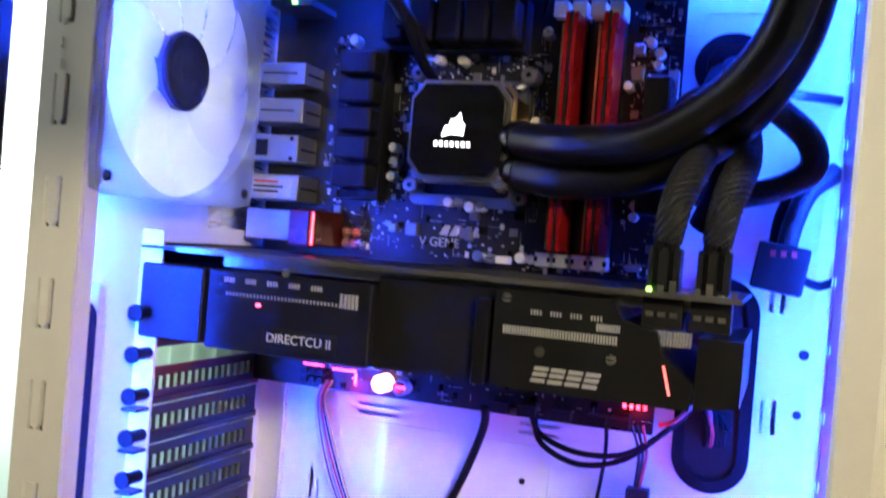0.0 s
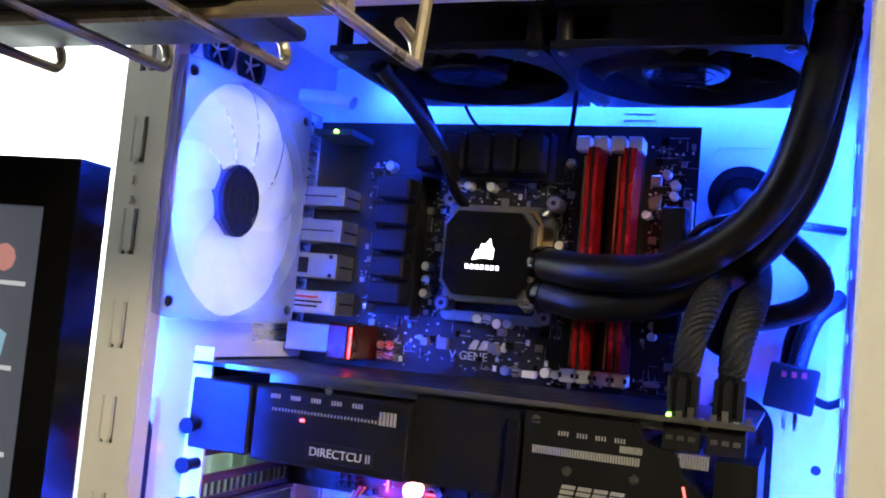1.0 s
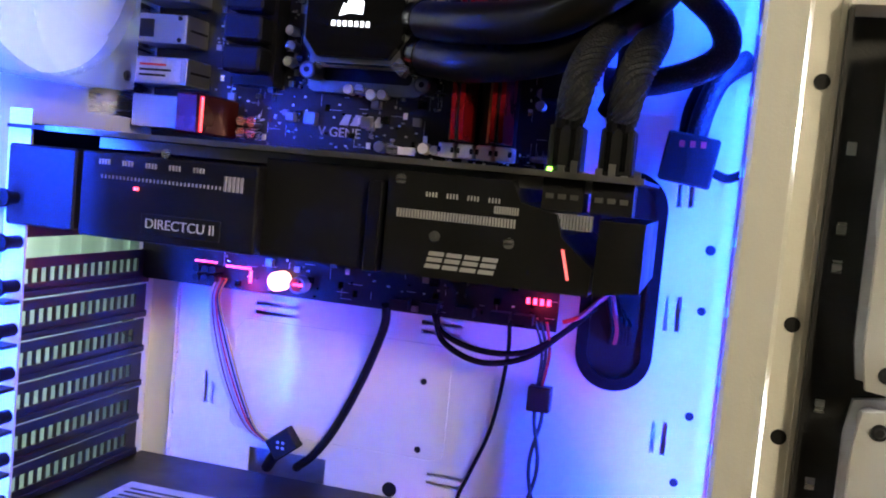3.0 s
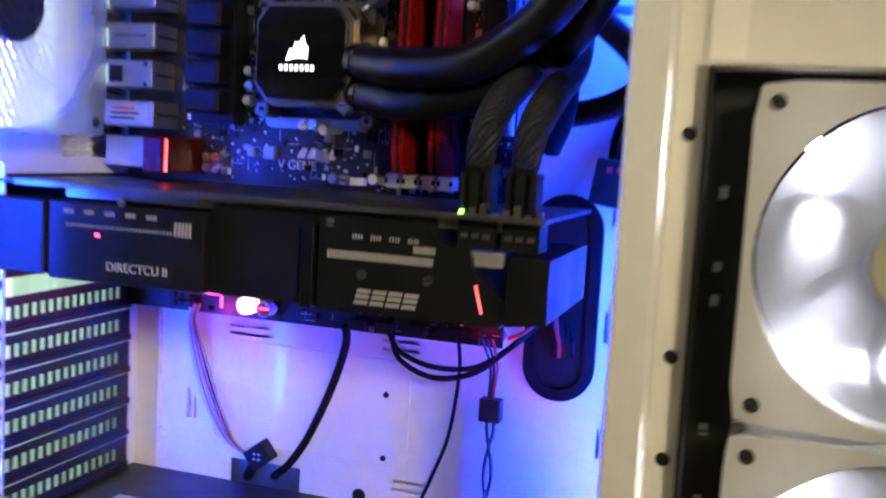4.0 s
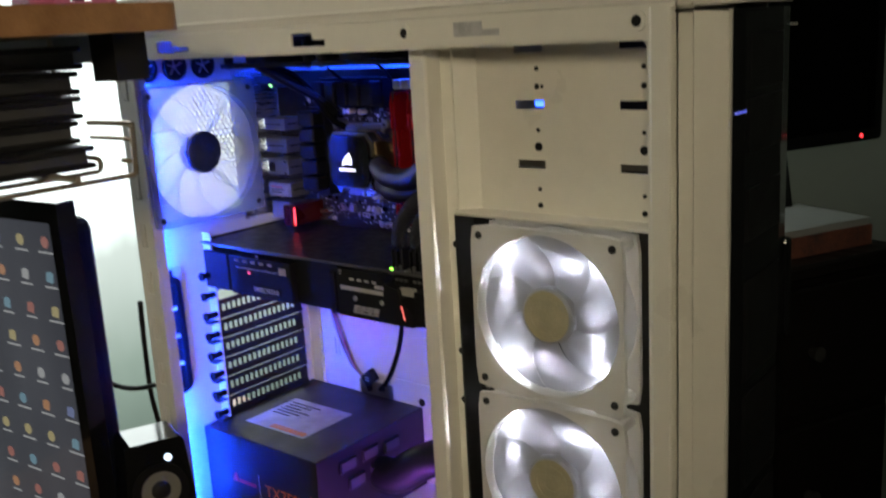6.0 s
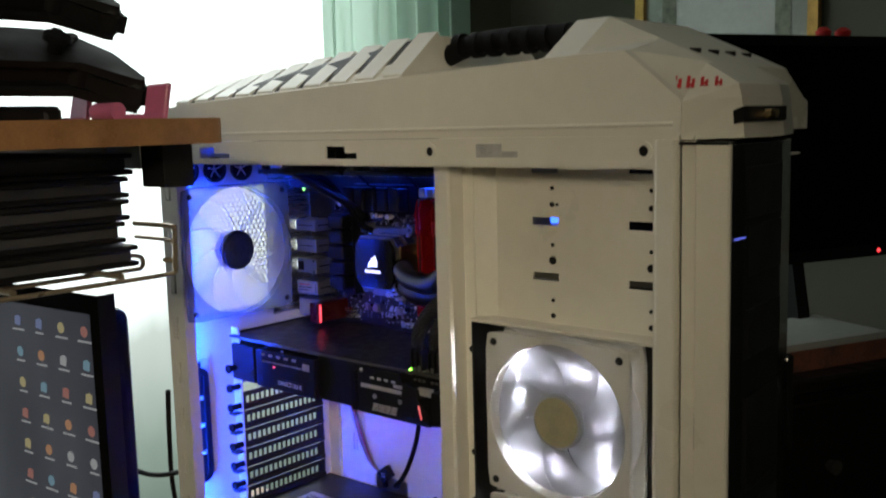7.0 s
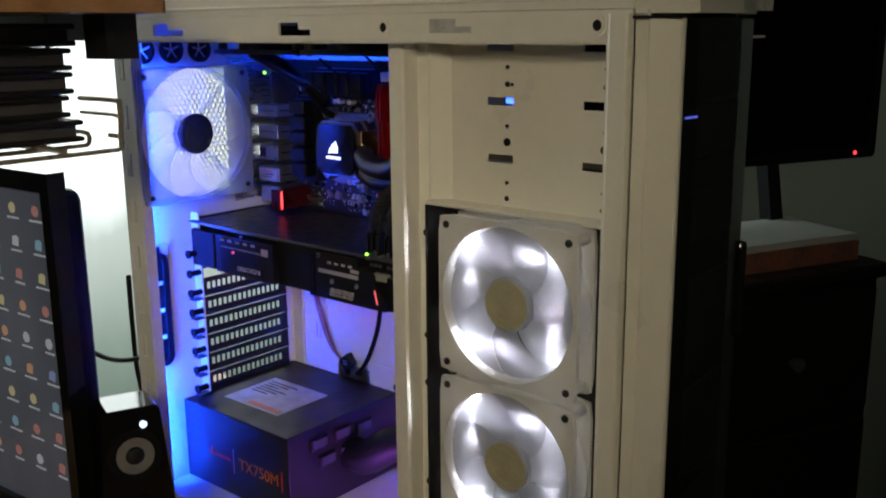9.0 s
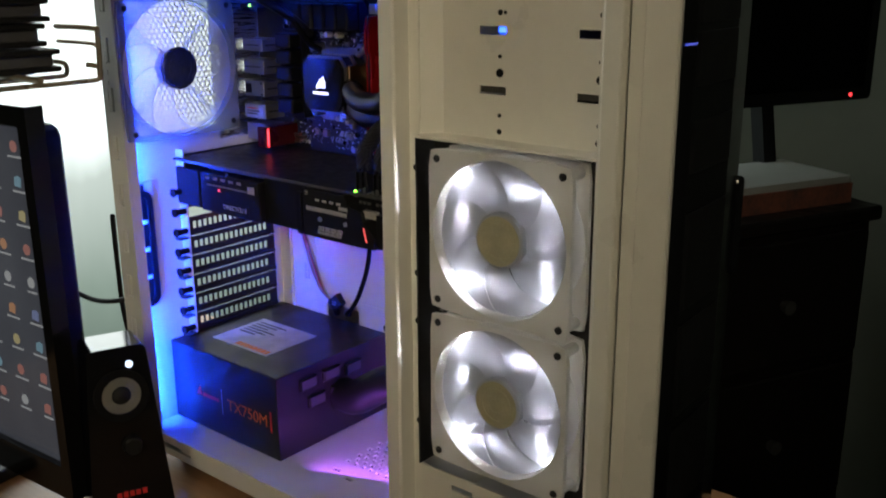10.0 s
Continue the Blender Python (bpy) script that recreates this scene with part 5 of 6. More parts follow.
part("side_bar", B(0.1500, 0.1520, PY0 - 0.0005, PY0, 0.825, 0.846), PRINTRED, psu)
part("side_rule", B(0.0790, 0.0796, PY0 - 0.0005, PY0, 0.822, 0.848), LABELGREY, psu)
mk = bmesh.new()
prism(mk, [(0.040, 0.833), (0.043, 0.840), (0.046, 0.8435), (0.048, 0.834)], "y", PY0 - 0.0005, PY0)
for i in range(6):
    box(mk, 0.050 + 0.0042 * i, 0.0532 + 0.0042 * i, PY0 - 0.0005, PY0, 0.8335, 0.8370)
part("maker_mark", mk, PRINTRED, psu)
for y, z in ((0.075, 0.865), (0.105, 0.865), (0.085, 0.845), (0.115, 0.845), (0.135, 0.862)):
    so_ = part("modular_socket", B(PX, PX + 0.003, y - 0.011, y + 0.011, z - 0.006, z + 0.006, bevel=0.0008), BLACKMATT, psu)
    part("socket_face", B(PX + 0.003, PX + 0.0034, y - 0.009, y + 0.009, z - 0.0042, z + 0.0042), DARK, so_)
tube("power_supply_cable", [(PX + 0.002, 0.120, 0.838), (0.185, 0.118, 0.842), (0.215, 0.125, 0.862), (0.245, 0.140, 0.868), (0.272, 0.160, 0.852), (0.300, 0.178, 0.840)], 0.0170, BLACKMATT, label="thick black bundle of power cables leaving the power supply", res=16)

# ---- loose cables ----
tube("black_cable", [(0.152, YM - 0.004, 0.989), (0.150, 0.176, 0.976), (0.138, 0.183, 0.945), (0.124, 0.185, 0.915), (0.112, 0.186, 0.897), (0.102, 0.188, 0.888), (0.098, 0.199, 0.884)], 0.0024, RUBBER, label="black cable hanging from the motherboard to a tray slot")
tube("thin_black_cable", [(0.219, YM - 0.004, 0.989), (0.218, 0.178, 0.968), (0.212, 0.184, 0.930), (0.202, 0.186, 0.902), (0.196, 0.187, 0.885), (0.190, 0.186, 0.850), (0.188, 0.185, 0.805)], 0.0011, RUBBER, label="thin black cable hanging across the tray")
for k in range(2):
    tube("looped_cable", [(0.178 + 0.002 * k, YM - 0.004, 0.990), (0.184, 0.172, 0.978 - 0.004 * k), (0.205, 0.170, 0.972 - 0.006 * k), (0.228, 0.172, 0.974 - 0.003 * k), (0.246, 0.176, 0.986), (0.260, 0.186, 1.000)], 0.0016, RUBBER, label="black cable sagging in a loop below the motherboard", group="looped cables")
hc = thing("audio_header_cable", "bundle of thin coloured wires ending in a black plug", "cable", at=(0.082, 0.183, 0.98))
WCOL = [material("wire_" + n, c, 0.45, 0, 0.1, 90) for n, c in (("white", (0.6, 0.6, 0.58)), ("brown", (0.2, 0.1, 0.07)), ("grey", (0.3, 0.3, 0.32)), ("red", (0.5, 0.03, 0.03)), ("black", (0.02, 0.02, 0.02)), ("yellow", (0.5, 0.38, 0.08)))]
for k in range(6):
    o_ = 0.0011 * (k - 2.5)
    tube("wire", [(0.0565 + o_, YM - 0.006, 0.992), (0.0465 + o_, 0.180, 0.978), (0.0500 + o_ * 1.7, 0.183 + 0.0007 * (k % 3), 0.955), (0.0600 + o_ * 2, 0.184, 0.928), (0.0715 + o_ * 1.5, 0.184, 0.908), (0.084 + o_, 0.184, 0.900)], 0.0007, WCOL[k], hc, res=6)
part("plug", B(0.088, 0.104, 0.176, 0.184, 0.896, 0.909, bevel=0.0006, m=Matrix.Translation((0.096, 0.18, 0.9025)) @ Matrix.Rotation(radians(-38), 4, "Y") @ Matrix.Translation((-0.096, -0.18, -0.9025))), BLACKMATT, hc)
for k in range(4):
    part("plug_contact", B(0.0935 + 0.003 * (k % 2), 0.0950 + 0.003 * (k % 2), 0.1755, 0.1762, 0.9000 + 0.003 * (k // 2), 0.9013 + 0.003 * (k // 2)), STEEL, hc)
tube("wire", [(0.0925, 0.184, 0.898), (0.088, 0.186, 0.892), (0.080, 0.195, 0.882)], 0.0032, RUBBER, hc)
fc = thing("front_panel_cable", "twisted red and black wires with a small black connector", "cable", at=(0.236, 0.18, 0.98))
for k in range(3):
    tube("wire", [(0.232 + 0.003 * k, YM - 0.004, 0.991), (0.236 + 0.002 * k, 0.176, 0.975), (0.2345 + 0.0012 * k, 0.182, 0.955)], 0.0009, WCOL[3] if k == 2 else WCOL[4], fc, res=6)
part("connector", B(0.2305, 0.2425, 0.177, 0.185, 0.943, 0.956, bevel=0.0006), BLACKMATT, fc)
for k in range(2):
    tube("wire", [(0.2365 + 0.0022 * math.cos(0.9 * i + math.pi * k) + (0.004 * (i - 6) * (1 if k else -1) if i > 6 else 0), 0.1820 + 0.0012 * math.sin(0.9 * i + math.pi * k), 0.944 - 0.0085 * i) for i in range(13)], 0.0011, WCOL[4], fc, res=6)
tube("red_wire_pair", [(0.246, 0.172, 0.992), (0.254, 0.170, 0.996), (0.262, 0.178, 1.004), (0.270, 0.188, 1.010)], 0.0012, WCOL[3], label="red wire entering the long grommet")
for k in range(5):
    tube("grommet_wire", [(0.262 + 0.003 * k, 0.196, 1.02 - 0.006 * k), (0.266 + 0.003 * k, 0.182, 1.005 - 0.003 * k), (0.270 + 0.002 * k, 0.183, 0.99), (0.266 + 0.003 * k, 0.196, 0.975)], 0.0016, WCOL[3] if k == 1 else RUBBER, label="wire looping out of the long grommet", group="grommet wires", res=8)

# main power loom behind the hoses, on the right of the board
mp_ = thing("main_power_loom", "black woven loom curling from the round grommet", "cable", at=(0.27, 0.17, 1.15))
tube("sleeve", [(0.266, 0.192, 1.182), (0.272, 0.165, 1.172), (0.290, 0.150, 1.155), (0.306, 0.146, 1.140), (0.309, 0.148, 1.127), (0.298, 0.152, 1.118), (0.276, 0.156, 1.112), (0.256, 0.158, 1.112)], 0.0065, SLEEVE, mp_, res=12)
tube("sleeve", [(0.262, 0.190, 1.176), (0.262, 0.165, 1.160), (0.268, 0.150, 1.140), (0.270, 0.148, 1.115), (0.262, 0.155, 1.095)], 0.0090, RUBBER, mp_, res=12)
tube("lead", [(0.240, 0.160, 1.150), (0.250, 0.150, 1.160), (0.270, 0.150, 1.166), (0.292, 0.165, 1.165), (0.320, 0.180, 1.164)], 0.0024, HOSE, mp_, res=8)
tube("lead", [(0.236, 0.160, 1.145), (0.244, 0.148, 1.150), (0.262, 0.146, 1.152)], 0.0036, HOSE, mp_, res=8)
part("plug", B(0.2265, 0.2400, 0.152, YM - 0.002, 1.100, 1.170, bevel=0.001), BLACKMATT, mp_)
dl = thing("drive_lead", "black power lead with a block connector beside the tray edge", "cable", at=(0.30, 0.17, 1.08))
part("connector", B(0.2860, 0.3110, 0.165, 0.183, 1.0660, 1.0900, bevel=0.001, m=Matrix.Translation((0.3, 0.17, 1.08)) @ Matrix.Rotation(radians(8), 4, "Y") @ Matrix.Translation((-0.3, -0.17, -1.08))), BLACKMATT, dl)
tube("lead", [(0.300, 0.172, 1.088), (0.303, 0.170, 1.103), (0.309, 0.170, 1.118), (0.321, 0.175, 1.128)], 0.0052, SLEEVE, dl, res=10)
tube("lead", [(0.294, 0.174, 1.088), (0.296, 0.174, 1.105), (0.304, 0.176, 1.125), (0.312, 0.180, 1.145)], 0.0026, RUBBER, dl, res=8)
tube("lead", [(0.310, 0.175, 1.073), (0.317, 0.176, 1.071), (0.324, 0.178, 1.074)], 0.0022, RUBBER, dl, res=8)
for k in range(3):
    part("red_contact", B(0.293 + 0.005 * k, 0.2955 + 0.005 * k, 0.1645, 0.1652, 1.084, 1.087), PRINTRED, dl)
tube("fan_cable", [(0.090, 0.085, 1.228), (0.094, 0.110, 1.219), (0.099, 0.126, 1.204), (0.105, 0.136, 1.186), (0.109, 0.146, 1.172), (0.112, 0.156, 1.166)], 0.0030, RUBBER, label="black fan cable running down to the board")
tube("fan_cable", [(0.085, 0.080, 1.228), (0.096, 0.108, 1.210), (0.101, 0.130, 1.197), (0.106, 0.150, 1.180)], 0.0042, HOSE, label="black fan cable running down to the board")
tube("thin_black_cable", [(0.180, 0.128, 1.228), (0.174, 0.150, 1.217), (0.168, 0.166, 1.205)], 0.0014, RUBBER, label="thin black lead under the radiator fans")
tube("thin_black_cable", [(0.112, 0.140, 1.222), (0.118, 0.148, 1.212), (0.134, 0.148, 1.207), (0.150, 0.150, 1.211)], 0.0010, RUBBER, label="thin black lead under the radiator fans")
pl = thing("fan_plug", "small black plug with a bright metal tip", "plug", at=(0.0985, 0.134, 1.196))
part("plug_body", B(0.0955, 0.1015, 0.130, 0.140, 1.190, 1.197, bevel=0.0006), BLACKMATT, pl)
part("plug_tip", B(0.1000, 0.1040, 0.131, 0.135, 1.1960, 1.1985), STEEL, pl)
rp_ = thing("vent_duct", "pale plastic hose stub at the rear top corner", "hose", at=(0.05, 0.12, 1.22))
tube("stub", [(0.004, 0.140, 1.228), (0.030, 0.140, 1.226), (0.040, 0.140, 1.223)], 0.0042, IVORY, rp_)

# ---- desk things: monitor, speaker, shelf ----
MON = Matrix.Translation((0.078, -0.116, 0.0)) @ Matrix.Rotation(radians(4), 4, "Z")
mon = thing("monitor", "black glossy monitor showing a desktop with icons", "monitor", at=(-0.17, -0.10, DESK))


def mon_part(nm, bm, mat, lab=""):
    bmesh.ops.transform(bm, matrix=MON, verts=bm.verts)
    return part(nm, bm, mat, mon, lab)


MT = 1.1395
mon_part("bezel", holed(bmesh.new(), "y", -0.008, 0.0078, -0.520, 0.0, 0.800, MT, [(-0.508, -0.0125, 0.830, MT - 0.0165)]), BLACKGLOSS, "glossy black bezel")
mon_part("back_shell", B(-0.50, -0.03, 0.0079, 0.045, 0.82, MT - 0.02, bevel=0.012, seg=3), BLACKMATT)
mon_part("stand_neck", B(-0.30, -0.22, 0.012, 0.035, DESK + 0.012, 0.83), BLACKMATT)
mon_part("stand_foot", B(-0.38, -0.14, -0.06, 0.06, DESK, DESK + 0.013, bevel=0.004, seg=2), BLACKMATT)
SCREEN = bpy.data.materials.new("lit_screen_wallpaper")
SCREEN.use_nodes = True
nt = SCREEN.node_tree
b = nt.nodes["Principled BSDF"]
b.inputs["Base Color"].default_value, b.inputs["Roughness"].default_value = (0.02, 0.02, 0.02, 1), 0.2
co = nt.nodes.new("ShaderNodeTexCoord")
mp = nt.nodes.new("ShaderNodeMapping")
mp.inputs["Scale"].default_value = (5, 1, 2.2)
nz = nt.nodes.new("ShaderNodeTexNoise")
nz.inputs["Scale"].default_value, nz.inputs["Detail"].default_value = 1.6, 3
rp = nt.nodes.new("ShaderNodeValToRGB")
rp.color_ramp.elements[0].position, rp.color_ramp.elements[0].color = 0.3, (0.10, 0.11, 0.15, 1)
rp.color_ramp.elements[1].position, rp.color_ramp.elements[1].color = 0.8, (0.32, 0.34, 0.40, 1)
nt.links.new(co.outputs["Object"], mp.inputs[0])
nt.links.new(mp.outputs[0], nz.inputs["Vector"])
nt.links.new(nz.outputs[0], rp.inputs[0])
nt.links.new(rp.outputs[0], b.inputs["Emission Color"])
b.inputs["Emission Strength"].default_value = 0.20
mon_part("screen", B(-0.508, -0.0125, -0.002, 0.010, 0.830, MT - 0.0165), SCREEN, "lit grey desktop picture")
ICONS = [glowing("icon_" + n, tuple(0.55 * v + 0.12 for v in c), 0.42, (0.05, 0.05, 0.05)) for n, c in (("orange", (0.9, 0.35, 0.08)), ("yellow", (0.85, 0.7, 0.25)), ("white", (0.75, 0.78, 0.8)), ("cyan", (0.2, 0.55, 0.75)), ("red", (0.7, 0.15, 0.1)), ("blue", (0.2, 0.3, 0.75)))]
rng = random.Random(11)
for c in range(4):
    for r in range(9):
        x, z = -0.031 - 0.034 * c, MT - 0.034 - 0.0285 * r
        s = 0.0048
        bm = bmesh.new()
        if rng.random() < 0.5:
            prism(bm, [(x + s * math.cos(radians(a)), z + s * math.sin(radians(a))) for a in range(0, 360, 40)], "y", -0.0028, -0.0022)
        else:
            prism(bm, [(x - s, z - s * 0.8), (x + s * 0.7, z - s), (x + s, z + s * 0.6), (x + s * 0.2, z + s), (x - s * 0.8, z + s * 0.7)], "y", -0.0028, -0.0022)
        mon_part("icon", bm, ICONS[rng.randrange(6)])
        w_ = rng.uniform(0.006, 0.0105)
        mon_part("icon_caption", B(x - w_, x + w_, -0.0026, -0.0021, z - 0.0093, z - 0.0078), ICONS[2])

SPK = Matrix.Translation((0.1234, -0.0939, DESK)) @ Matrix.Rotation(radians(68), 4, "Z") @ Matrix.Rotation(radians(-5), 4, "X")
spk = thing("speaker", "small black glossy desktop speaker with a grey cone", "speaker", at=(0.1234, -0.0939, DESK))


def spk_part(nm, bm, mat, lab="", smooth=False):
    bmesh.ops.transform(bm, matrix=SPK, verts=bm.verts)
    return part(nm, bm, mat, spk, lab, smooth)


SW, SH = 0.0308, 0.176
spk_part("cabinet", prism(bmesh.new(), [(x * (1.18 - 0.42 * z / SH), z) for x, z in rounded(-SW, SW, 0.001, SH, 0.006, 4)], "y", -0.004, 0.045), BLACKGLOSS, smooth=False)
cz = 0.1348
spk_part("surround", ring(bmesh.new(), circle(0.0225, 40, 0, cz), circle(0.0160, 40, 0, cz), "y", -0.0065, -0.004), RUBBER, smooth=True)
cone = bmesh.new()
cyl(cone, (0, -0.0052, cz), (0, -0.0042, cz), 0.0160, n=40)
spk_part("cone", cone, material("grey_speaker_cone", (0.22, 0.215, 0.20), 0.35, 0.2, 0.15, 60), "grey cone")
dust = bmesh.new()
bmesh.ops.create_uvsphere(dust, u_segments=24, v_segments=10, radius=0.0080, matrix=Matrix.Translation((0, -0.0045, cz)) @ Matrix.Diagonal((1, 0.45, 1, 1)))
spk_part("dust_cap", dust, BLACKMATT, smooth=True)
spk_part("volume_knob", cyl(C((0.004, -0.004, 0.090), (0.004, -0.010, 0.090), 0.0085, 0.0078, 28), (0.004, -0.010, 0.090), (0.004, -0.011, 0.090), 0.0078, 0.0066, 28), BLACKMATT, smooth=True)
spk_part("power_light", C((0.009, -0.004, 0.1605), (0.009, -0.0052, 0.1605), 0.0030, n=14), glowing("pale_blue_light", (0.6, 0.75, 1.0), 2.5))
tb = bmesh.new()
for i in range(5):
    box(tb, -0.013 + 0.0052 * i, -0.009 + 0.0052 * i, -0.0046, -0.004, 0.0445, 0.0495)
spk_part("maker_mark", tb, PRINTRED)

# cables behind the tower, against the bright window
tube("hanging_cable", [(-0.07, 0.03, 1.00), (-0.12, 0.06, 0.93), (-0.15, 0.08, 0.86), (-0.16, 0.10, 0.77)], 0.0028, RUBBER, label="black cable hanging behind the tower")
tube("hanging_cable", [(-0.06, 0.05, 0.925), (-0.10, 0.06, 0.898), (-0.16, 0.05, 0.885), (-0.24, 0.04, 0.90)], 0.0028, RUBBER, label="black cable hanging behind the tower")
tube("hanging_cable", [(-0.05, 0.04, 0.875), (-0.09, 0.07, 0.835), (-0.12, 0.09, 0.768)], 0.0022, RUBBER, label="black cable hanging behind the tower")

# wooden shelf over the monitor with its wire basket
SX, SY0, SY1, SZ = 0.240, -0.330, -0.108, 1.2600
shelf = thing("shelf", "wooden shelf board on black brackets above the monitor", "shelf", at=(-0.1, -0.2, SZ))
bm = prism(bmesh.new(), rounded(-0.62, SX, SY0, SY1, 0.012, 4), "z", SZ, SZ + 0.0170)
part("board", bm, WOOD, shelf, "orange-brown wooden board")
part("bracket", B(0.178, 0.205, SY1 - 0.030, SY1 - 0.006, SZ - 0.030, SZ), BLACKMATT, shelf)
for x in (-0.60,):
    part("leg", B(x, x + 0.025, SY1 - 0.04, SY1 - 0.01, DESK - 0.0, SZ), BLACKMATT, shelf)
part("apron", B(-0.60, 0.160, SY1 - 0.020, SY1 - 0.008, SZ - 0.018, SZ), GREYMETAL, shelf)
bk = thing("wire_basket", "coated wire basket hanging below the shelf", "basket", at=(0.1, -0.2, 1.165))
ZB = 1.1680
for i in range(13):
    x = 0.196 - 0.0425 * i
    tube("wire", [(x, SY0 + 0.01, ZB), (x, -0.20, ZB), (x, -0.140, ZB), (x, -0.1285, ZB + 0.001), (x - 0.002, -0.1270, ZB + 0.008), (x - 0.003, -0.135, ZB + 0.0105)], 0.0017, WIRE, bk, res=8)
for y, z in ((-0.170, ZB + 0.003), (-0.245, ZB + 0.003), (SY0 + 0.012, ZB + 0.003)):
    tube("long_wire", [(-0.36, y, z), (0.0, y, z), (0.196, y, z)], 0.0023, WIRE, bk, res=8)
tube("end_wire", [(0.196, -0.128, ZB), (0.198, -0.128, ZB + 0.030), (0.196, -0.130, ZB + 0.034), (0.150, -0.130, ZB + 0.034)], 0.0019, WIRE, bk, res=8)
tube("end_wire", [(0.150, -0.1295, ZB + 0.024), (0.190, -0.1295, ZB + 0.024), (0.197, -0.128, ZB + 0.022)], 0.0015, WIRE, bk, res=8)
for x in (0.150, -0.30):
    tube("hanger", [(x, -0.150, ZB + 0.034), (x, -0.150, SZ)], 0.0019, WIRE, bk, res=8)
for i in range(5):
    z0 = 1.1725 + 0.0165 * i
    x0, x1, y1 = -0.34 + 0.004 * (i % 2), 0.166 - 0.004 * ((i * 3) % 4), -0.137 - 0.002 * (i % 2)
    bd = thing("folder", "flat black folder stacked in the wire basket", "folder", "stacked folders", at=(0, -0.2, z0))
    part("cover", B(x0, x1, SY0 + 0.02, y1, z0 + 0.0115, z0 + 0.0155, bevel=0.0015, seg=2), BLACKMATT, bd)
    part("cover", B(x0, x1, SY0 + 0.02, y1, z0, z0 + 0.004, bevel=0.0015, seg=2), BLACKMATT, bd)
    part("filling", B(x0 + 0.004, x1 - 0.005, SY0 + 0.024, y1 - 0.004, z0 + 0.004, z0 + 0.0115), DARK, bd)

# things on the shelf
ST = SZ + 0.0170


def gamepad(m, label):
    t = thing("gamepad", label, "gamepad", "gamepads")
    def sub(nm, bm, mat, smooth=True):
        bmesh.ops.transform(bm, matrix=m, verts=bm.verts)
        return part(nm, bm, mat, t, "", smooth)
    out = [(-0.050, 0.020), (-0.030, 0.028), (0.030, 0.028), (0.050, 0.020), (0.062, -0.010), (0.072, -0.045), (0.066, -0.056), (0.054, -0.052), (0.034, -0.020), (-0.034, -0.020), (-0.054, -0.052), (-0.066, -0.056), (-0.072, -0.045), (-0.062, -0.010)]
    bm = prism(bmesh.new(), out, "z", -0.012, 0.012)
    bmesh.ops.bevel(bm, geom=bm.edges[:], offset=0.006, segments=3, affect="EDGES")
    sub("shell", bm, BLACKMATT)
    for x, y in ((-0.028, -0.004), (0.020, -0.012)):
        sub("thumb_stick", cyl(C((x, y, 0.012), (x, y, 0.020), 0.0045, n=14), (x, y, 0.020), (x, y, 0.024), 0.0085, 0.0080, 18), RUBBER)
    for k in range(4):
        sub("button", C((0.036 + 0.007 * math.cos(k * 1.571), 0.010 + 0.007 * math.sin(k * 1.571), 0.012), (0.036 + 0.007 * math.cos(k * 1.571), 0.010 + 0.007 * math.sin(k * 1.571), 0.0145), 0.0035, n=12), DARK)
    return t


PAD = Matrix.Rotation(radians(30), 4, "Y") @ Matrix.Rotation(radians(90), 4, "Z") @ Matrix.Scale(1.12, 4)
gamepad(Matrix.Translation((0.114, -0.195, ST + 0.044)) @ PAD, "black gamepad resting on a stand on the shelf")
gamepad(Matrix.Translation((0.088, -0.195, ST + 0.098)) @ PAD, "black gamepad on the upper holder of a stand")
sd = thing("gamepad_stand", "black stand holding two gamepads", "stand", at=(0.03, -0.15, ST))
part("base", B(-0.02, 0.115, -0.24, -0.16, ST, ST + 0.012, bevel=0.003), BLACKMATT, sd)
part("column", B(0.050, 0.068, -0.205, -0.190, ST + 0.010, ST + 0.105), BLACKMATT, sd)
part("cradle", B(0.050, 0.105, -0.225, -0.170, ST + 0.022, ST + 0.028, bevel=0.002), BLACKMATT, sd)
part("green_light", B(0.050, 0.085, -0.2270, -0.2250, ST + 0.0290, ST + 0.0325), LEDGREEN, sd, "small green light line")
for x, s in ((0.180, 1.0), (0.075, 1.0)):
    pk = thing("pink_holder", "small pink plastic card holder on the shelf", "card holder", "pink holders", at=(x, -0.15, ST))
    part("back_plate", B(x - 0.013, x + 0.013, -0.128, -0.124, ST, ST + 0.026, bevel=0.001, m=Matrix.Translation((x, -0.126, ST)) @ Matrix.Rotation(radians(-12), 4, "X") @ Matrix.Translation((-x, 0.126, -ST))), PINK, pk)
    part("foot_plate", B(x - 0.013, x + 0.013, -0.165, -0.128, ST, ST + 0.004, bevel=0.001), PINK, pk)
    tube("rolled_lip", [(x - 0.014, -0.163, ST + 0.006), (x, -0.163, ST + 0.006), (x + 0.014, -0.163, ST + 0.006)], 0.006, PINK, pk, res=12)
tube("pencil", [(0.055, -0.17, ST + 0.004), (0.115, -0.175, ST + 0.004)], 0.0038, DARK, label="dark pen lying on the shelf", category="pen")

# ---- far side of the room ----
FAR = radians(64)        # the furniture there stands askew to the desk


def turned(bm, x, y):
    bmesh.ops.transform(bm, matrix=Matrix.Translation((x, y, 0)) @ Matrix.Rotation(FAR, 4, "Z"), verts=bm.verts)
    return bm


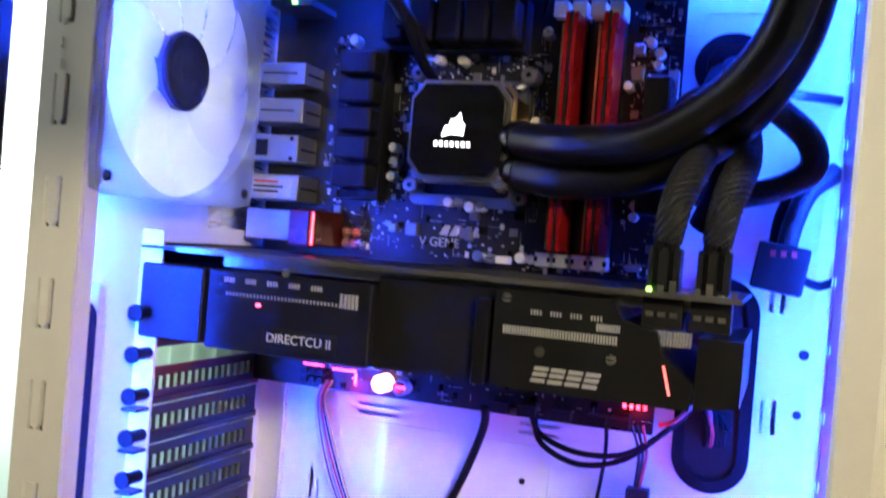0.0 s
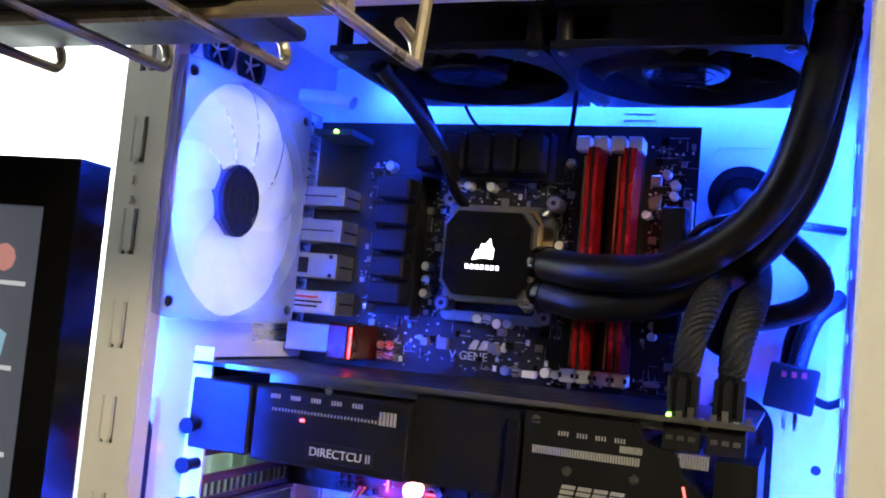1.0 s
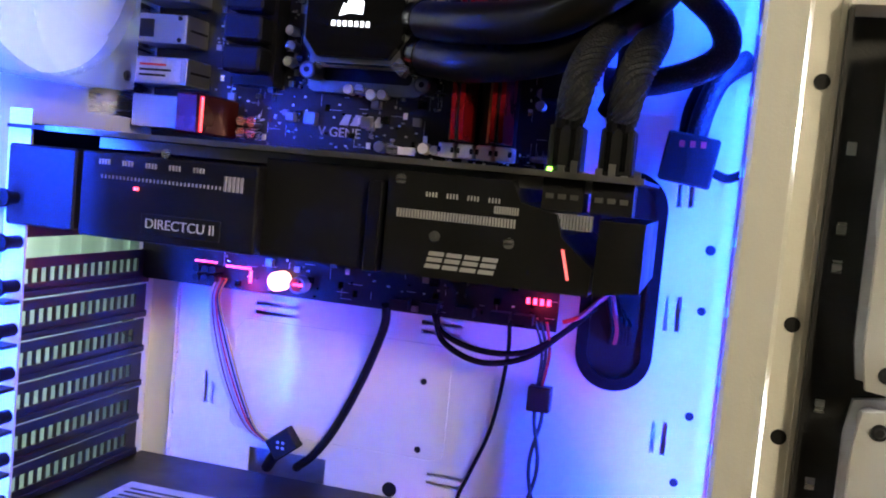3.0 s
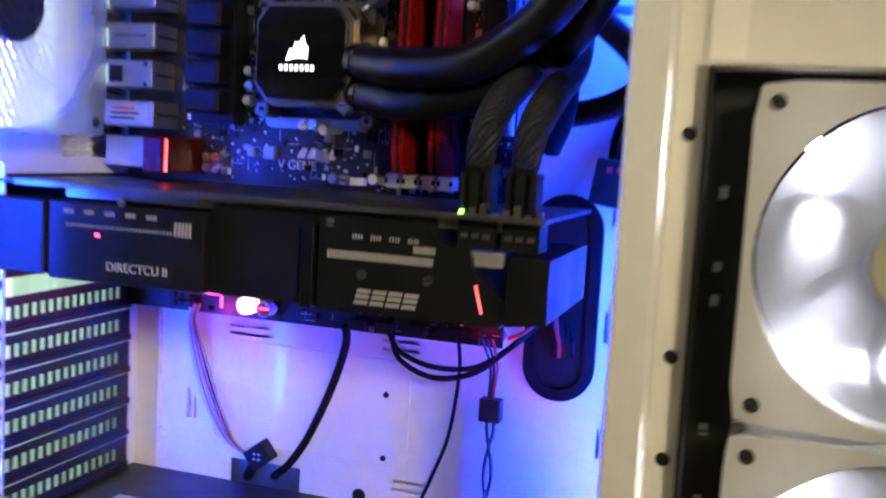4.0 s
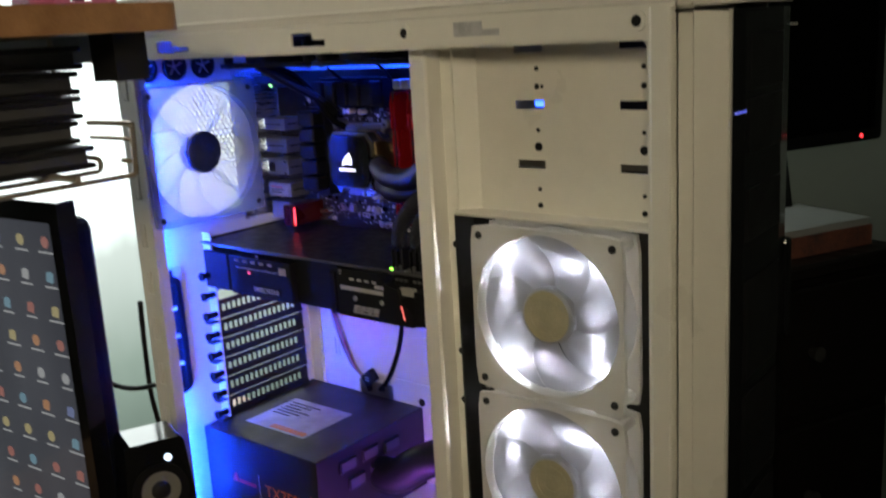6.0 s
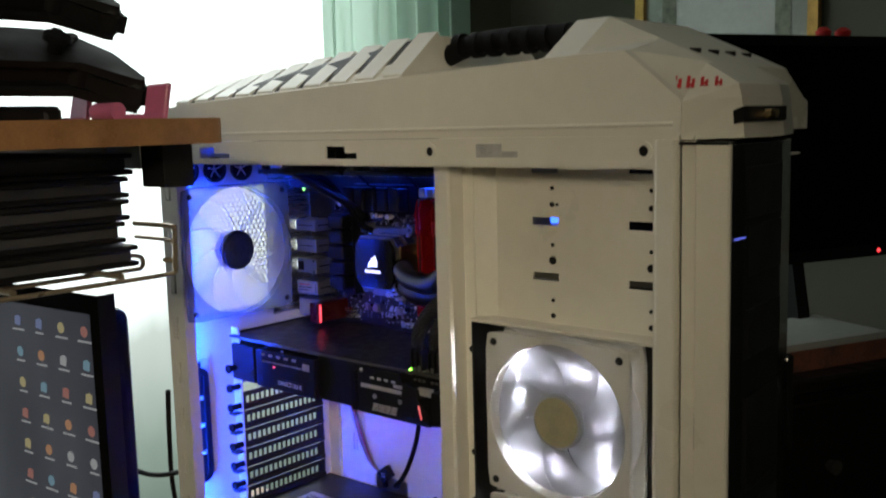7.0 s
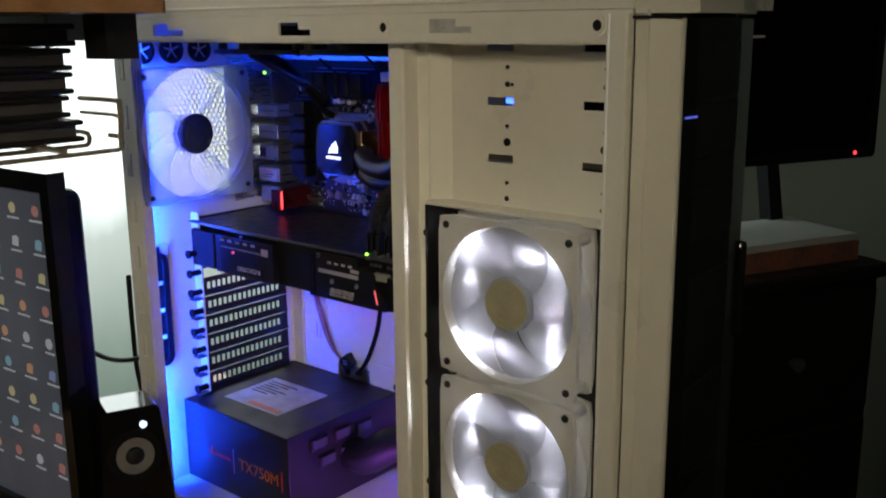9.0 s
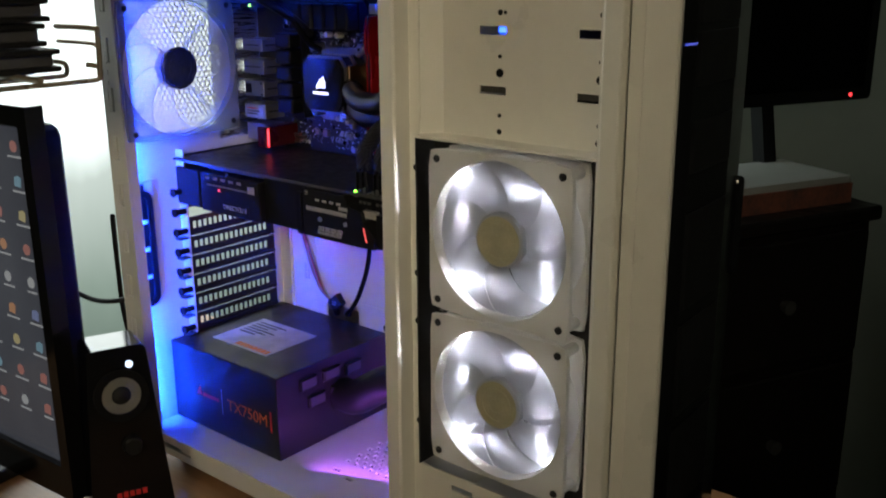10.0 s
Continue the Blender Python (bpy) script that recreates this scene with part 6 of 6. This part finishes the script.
TX, TY = 0.285, 1.35
tv = thing("television", "black flat television on a low cabinet, switched off", "television", at=(TX, TY, 0.867))
tv_frame = ring(bmesh.new(), rounded(-0.66, 0.0, 1.012, 1.403, 0.010, 4), rounded(-0.642, -0.018, 1.034, 1.385, 0.004, 4), "y", 0.0, 0.040)
part("bezel", turned(tv_frame, TX, TY), BLACKGLOSS, tv)
part("panel", turned(B(-0.643, -0.017, 0.008, 0.036, 1.033, 1.386), TX, TY), material("dark_screen_glass", (0.002, 0.002, 0.0025), 0.2, 0, 0.1, 20, spec=0.12), tv)
part("standby_light", turned(C((-0.050, -0.0015, 1.022), (-0.050, 0.0, 1.022), 0.0034, n=10), TX, TY), LEDRED, tv)
for x in (-0.235, -0.52):
    part("foot", turned(prism(bmesh.new(), [(x - 0.014, 1.02), (x + 0.012, 1.02), (x + 0.040, 0.868), (x + 0.012, 0.868)], "y", 0.006, 0.034), TX, TY), BLACKMATT, tv)
    part("foot_bar", turned(B(x + 0.004, x + 0.046, -0.07, 0.11, 0.867, 0.874, bevel=0.002), TX, TY), BLACKMATT, tv)
CX, CY = 0.385, 1.14
cab = thing("low_cabinet", "black low cabinet under the television", "cabinet", at=(CX, CY, 0))
part("body", turned(B(-0.74, -0.012, 0.012, 0.42, 0.0, 0.843, bevel=0.004), CX, CY), DARKWOOD, cab)
part("top", turned(B(-0.75, 0.0, 0.0, 0.43, 0.843, 0.867, bevel=0.004), CX, CY), DARKWOOD, cab)
for z0, z1 in ((0.62, 0.83), (0.36, 0.60), (0.08, 0.34)):
    for x in (-0.37, -0.73):
        dr = part("drawer", turned(B(x, x + 0.345, 0.0, 0.012, z0, z1, bevel=0.003), CX, CY), DARKWOOD, cab)
        part("handle", turned(C((x + 0.172, -0.016, (z0 + z1) / 2), (x + 0.172, 0.0, (z0 + z1) / 2), 0.012, 0.008, 16), CX, CY), GREYMETAL, dr)
BX, BY = 0.334, 1.132
bk_ = thing("book", "thick book with a reddish printed cover lying on the cabinet", "book", "stacked books", at=(BX, BY, 0.867))
part("cover", turned(prism(bmesh.new(), [(0.0, 0.867), (0.0, 0.900), (0.160, 0.900), (0.160, 0.896), (0.006, 0.896), (0.006, 0.871), (0.160, 0.871), (0.160, 0.867)], "x", -0.255, 0.0), BX, BY), BOOKSIDE, bk_)
part("page_block", turned(B(-0.252, -0.003, 0.006, 0.156, 0.871, 0.896), BX, BY), PAPER, bk_)
pad = thing("paper_pad", "white paper pad lying on a thick book", "paper pad", "stacked books", at=(BX, BY, 0.900))
for k in range(3):
    part("sheet", turned(B(-0.250 + 0.002 * k, -0.002 - 0.001 * k, 0.004 - 0.001 * k, 0.158, 0.900 + 0.004 * k, 0.9038 + 0.004 * k), BX, BY), PAPER, pad)
for x in (-0.175, -0.130):
    solid("red_trinket", turned(cyl(C((x, 0.02, 1.403), (x, 0.02, 1.412), 0.012, 0.014, 16), (x, 0.02, 1.412), (x, 0.02, 1.419), 0.014, 0.006, 16), TX, TY), PRINTRED, "small dark red trinket on top of the television", "trinket", "trinkets", smooth=True)
pf = thing("framed_picture", "gilt framed pale picture with plain brown shape on wall", "picture", at=(-0.3, YB, 1.6))
PX0, PX1, PZ0, PZ1 = -0.368, 0.060, 1.33, 1.86
part("frame", holed(bmesh.new(), "y", YB - 0.025, YB - 0.002, PX0, PX1, PZ0, PZ1, [(PX0 + 0.022, PX1 - 0.022, PZ0 + 0.022, PZ1 - 0.022)]), GILT, pf)
part("mount", B(PX0 + 0.022, PX1 - 0.022, YB - 0.012, YB - 0.006, PZ0 + 0.022, PZ1 - 0.022), material("pale_mount", (0.38, 0.40, 0.35), 0.25, 0, 0.1, 12, coat=0.5), pf)
part("print_border", ring(bmesh.new(), rounded(PX0 + 0.065, PX1 - 0.060, PZ0 + 0.07, PZ1 - 0.06, 0.002, 2), rounded(PX0 + 0.10, PX1 - 0.095, PZ0 + 0.10, PZ1 - 0.10, 0.002, 2), "y", YB - 0.0135, YB - 0.0125), material("patterned_border", (0.34, 0.34, 0.26), 0.5, 0, 0.5, 60, second=(0.14, 0.16, 0.12)), pf)
BROWNINK = material("brown_ink", (0.30, 0.28, 0.21), 0.6, 0, 0.3, 30)
cx, cz = -0.160, 1.590
body_ = [(cx + 0.080 * math.cos(radians(a)), cz + 0.050 * math.sin(radians(a))) for a in range(0, 360, 20)]
part("printed_shape", prism(bmesh.new(), body_, "y", YB - 0.0140, YB - 0.0126), BROWNINK, pf)
part("printed_patch", B(cx - 0.030, cx + 0.030, YB - 0.0148, YB - 0.0141, cz - 0.035, cz + 0.042), material("dull_ochre_ink", (0.36, 0.32, 0.20), 0.6, 0, 0.4, 60), pf)
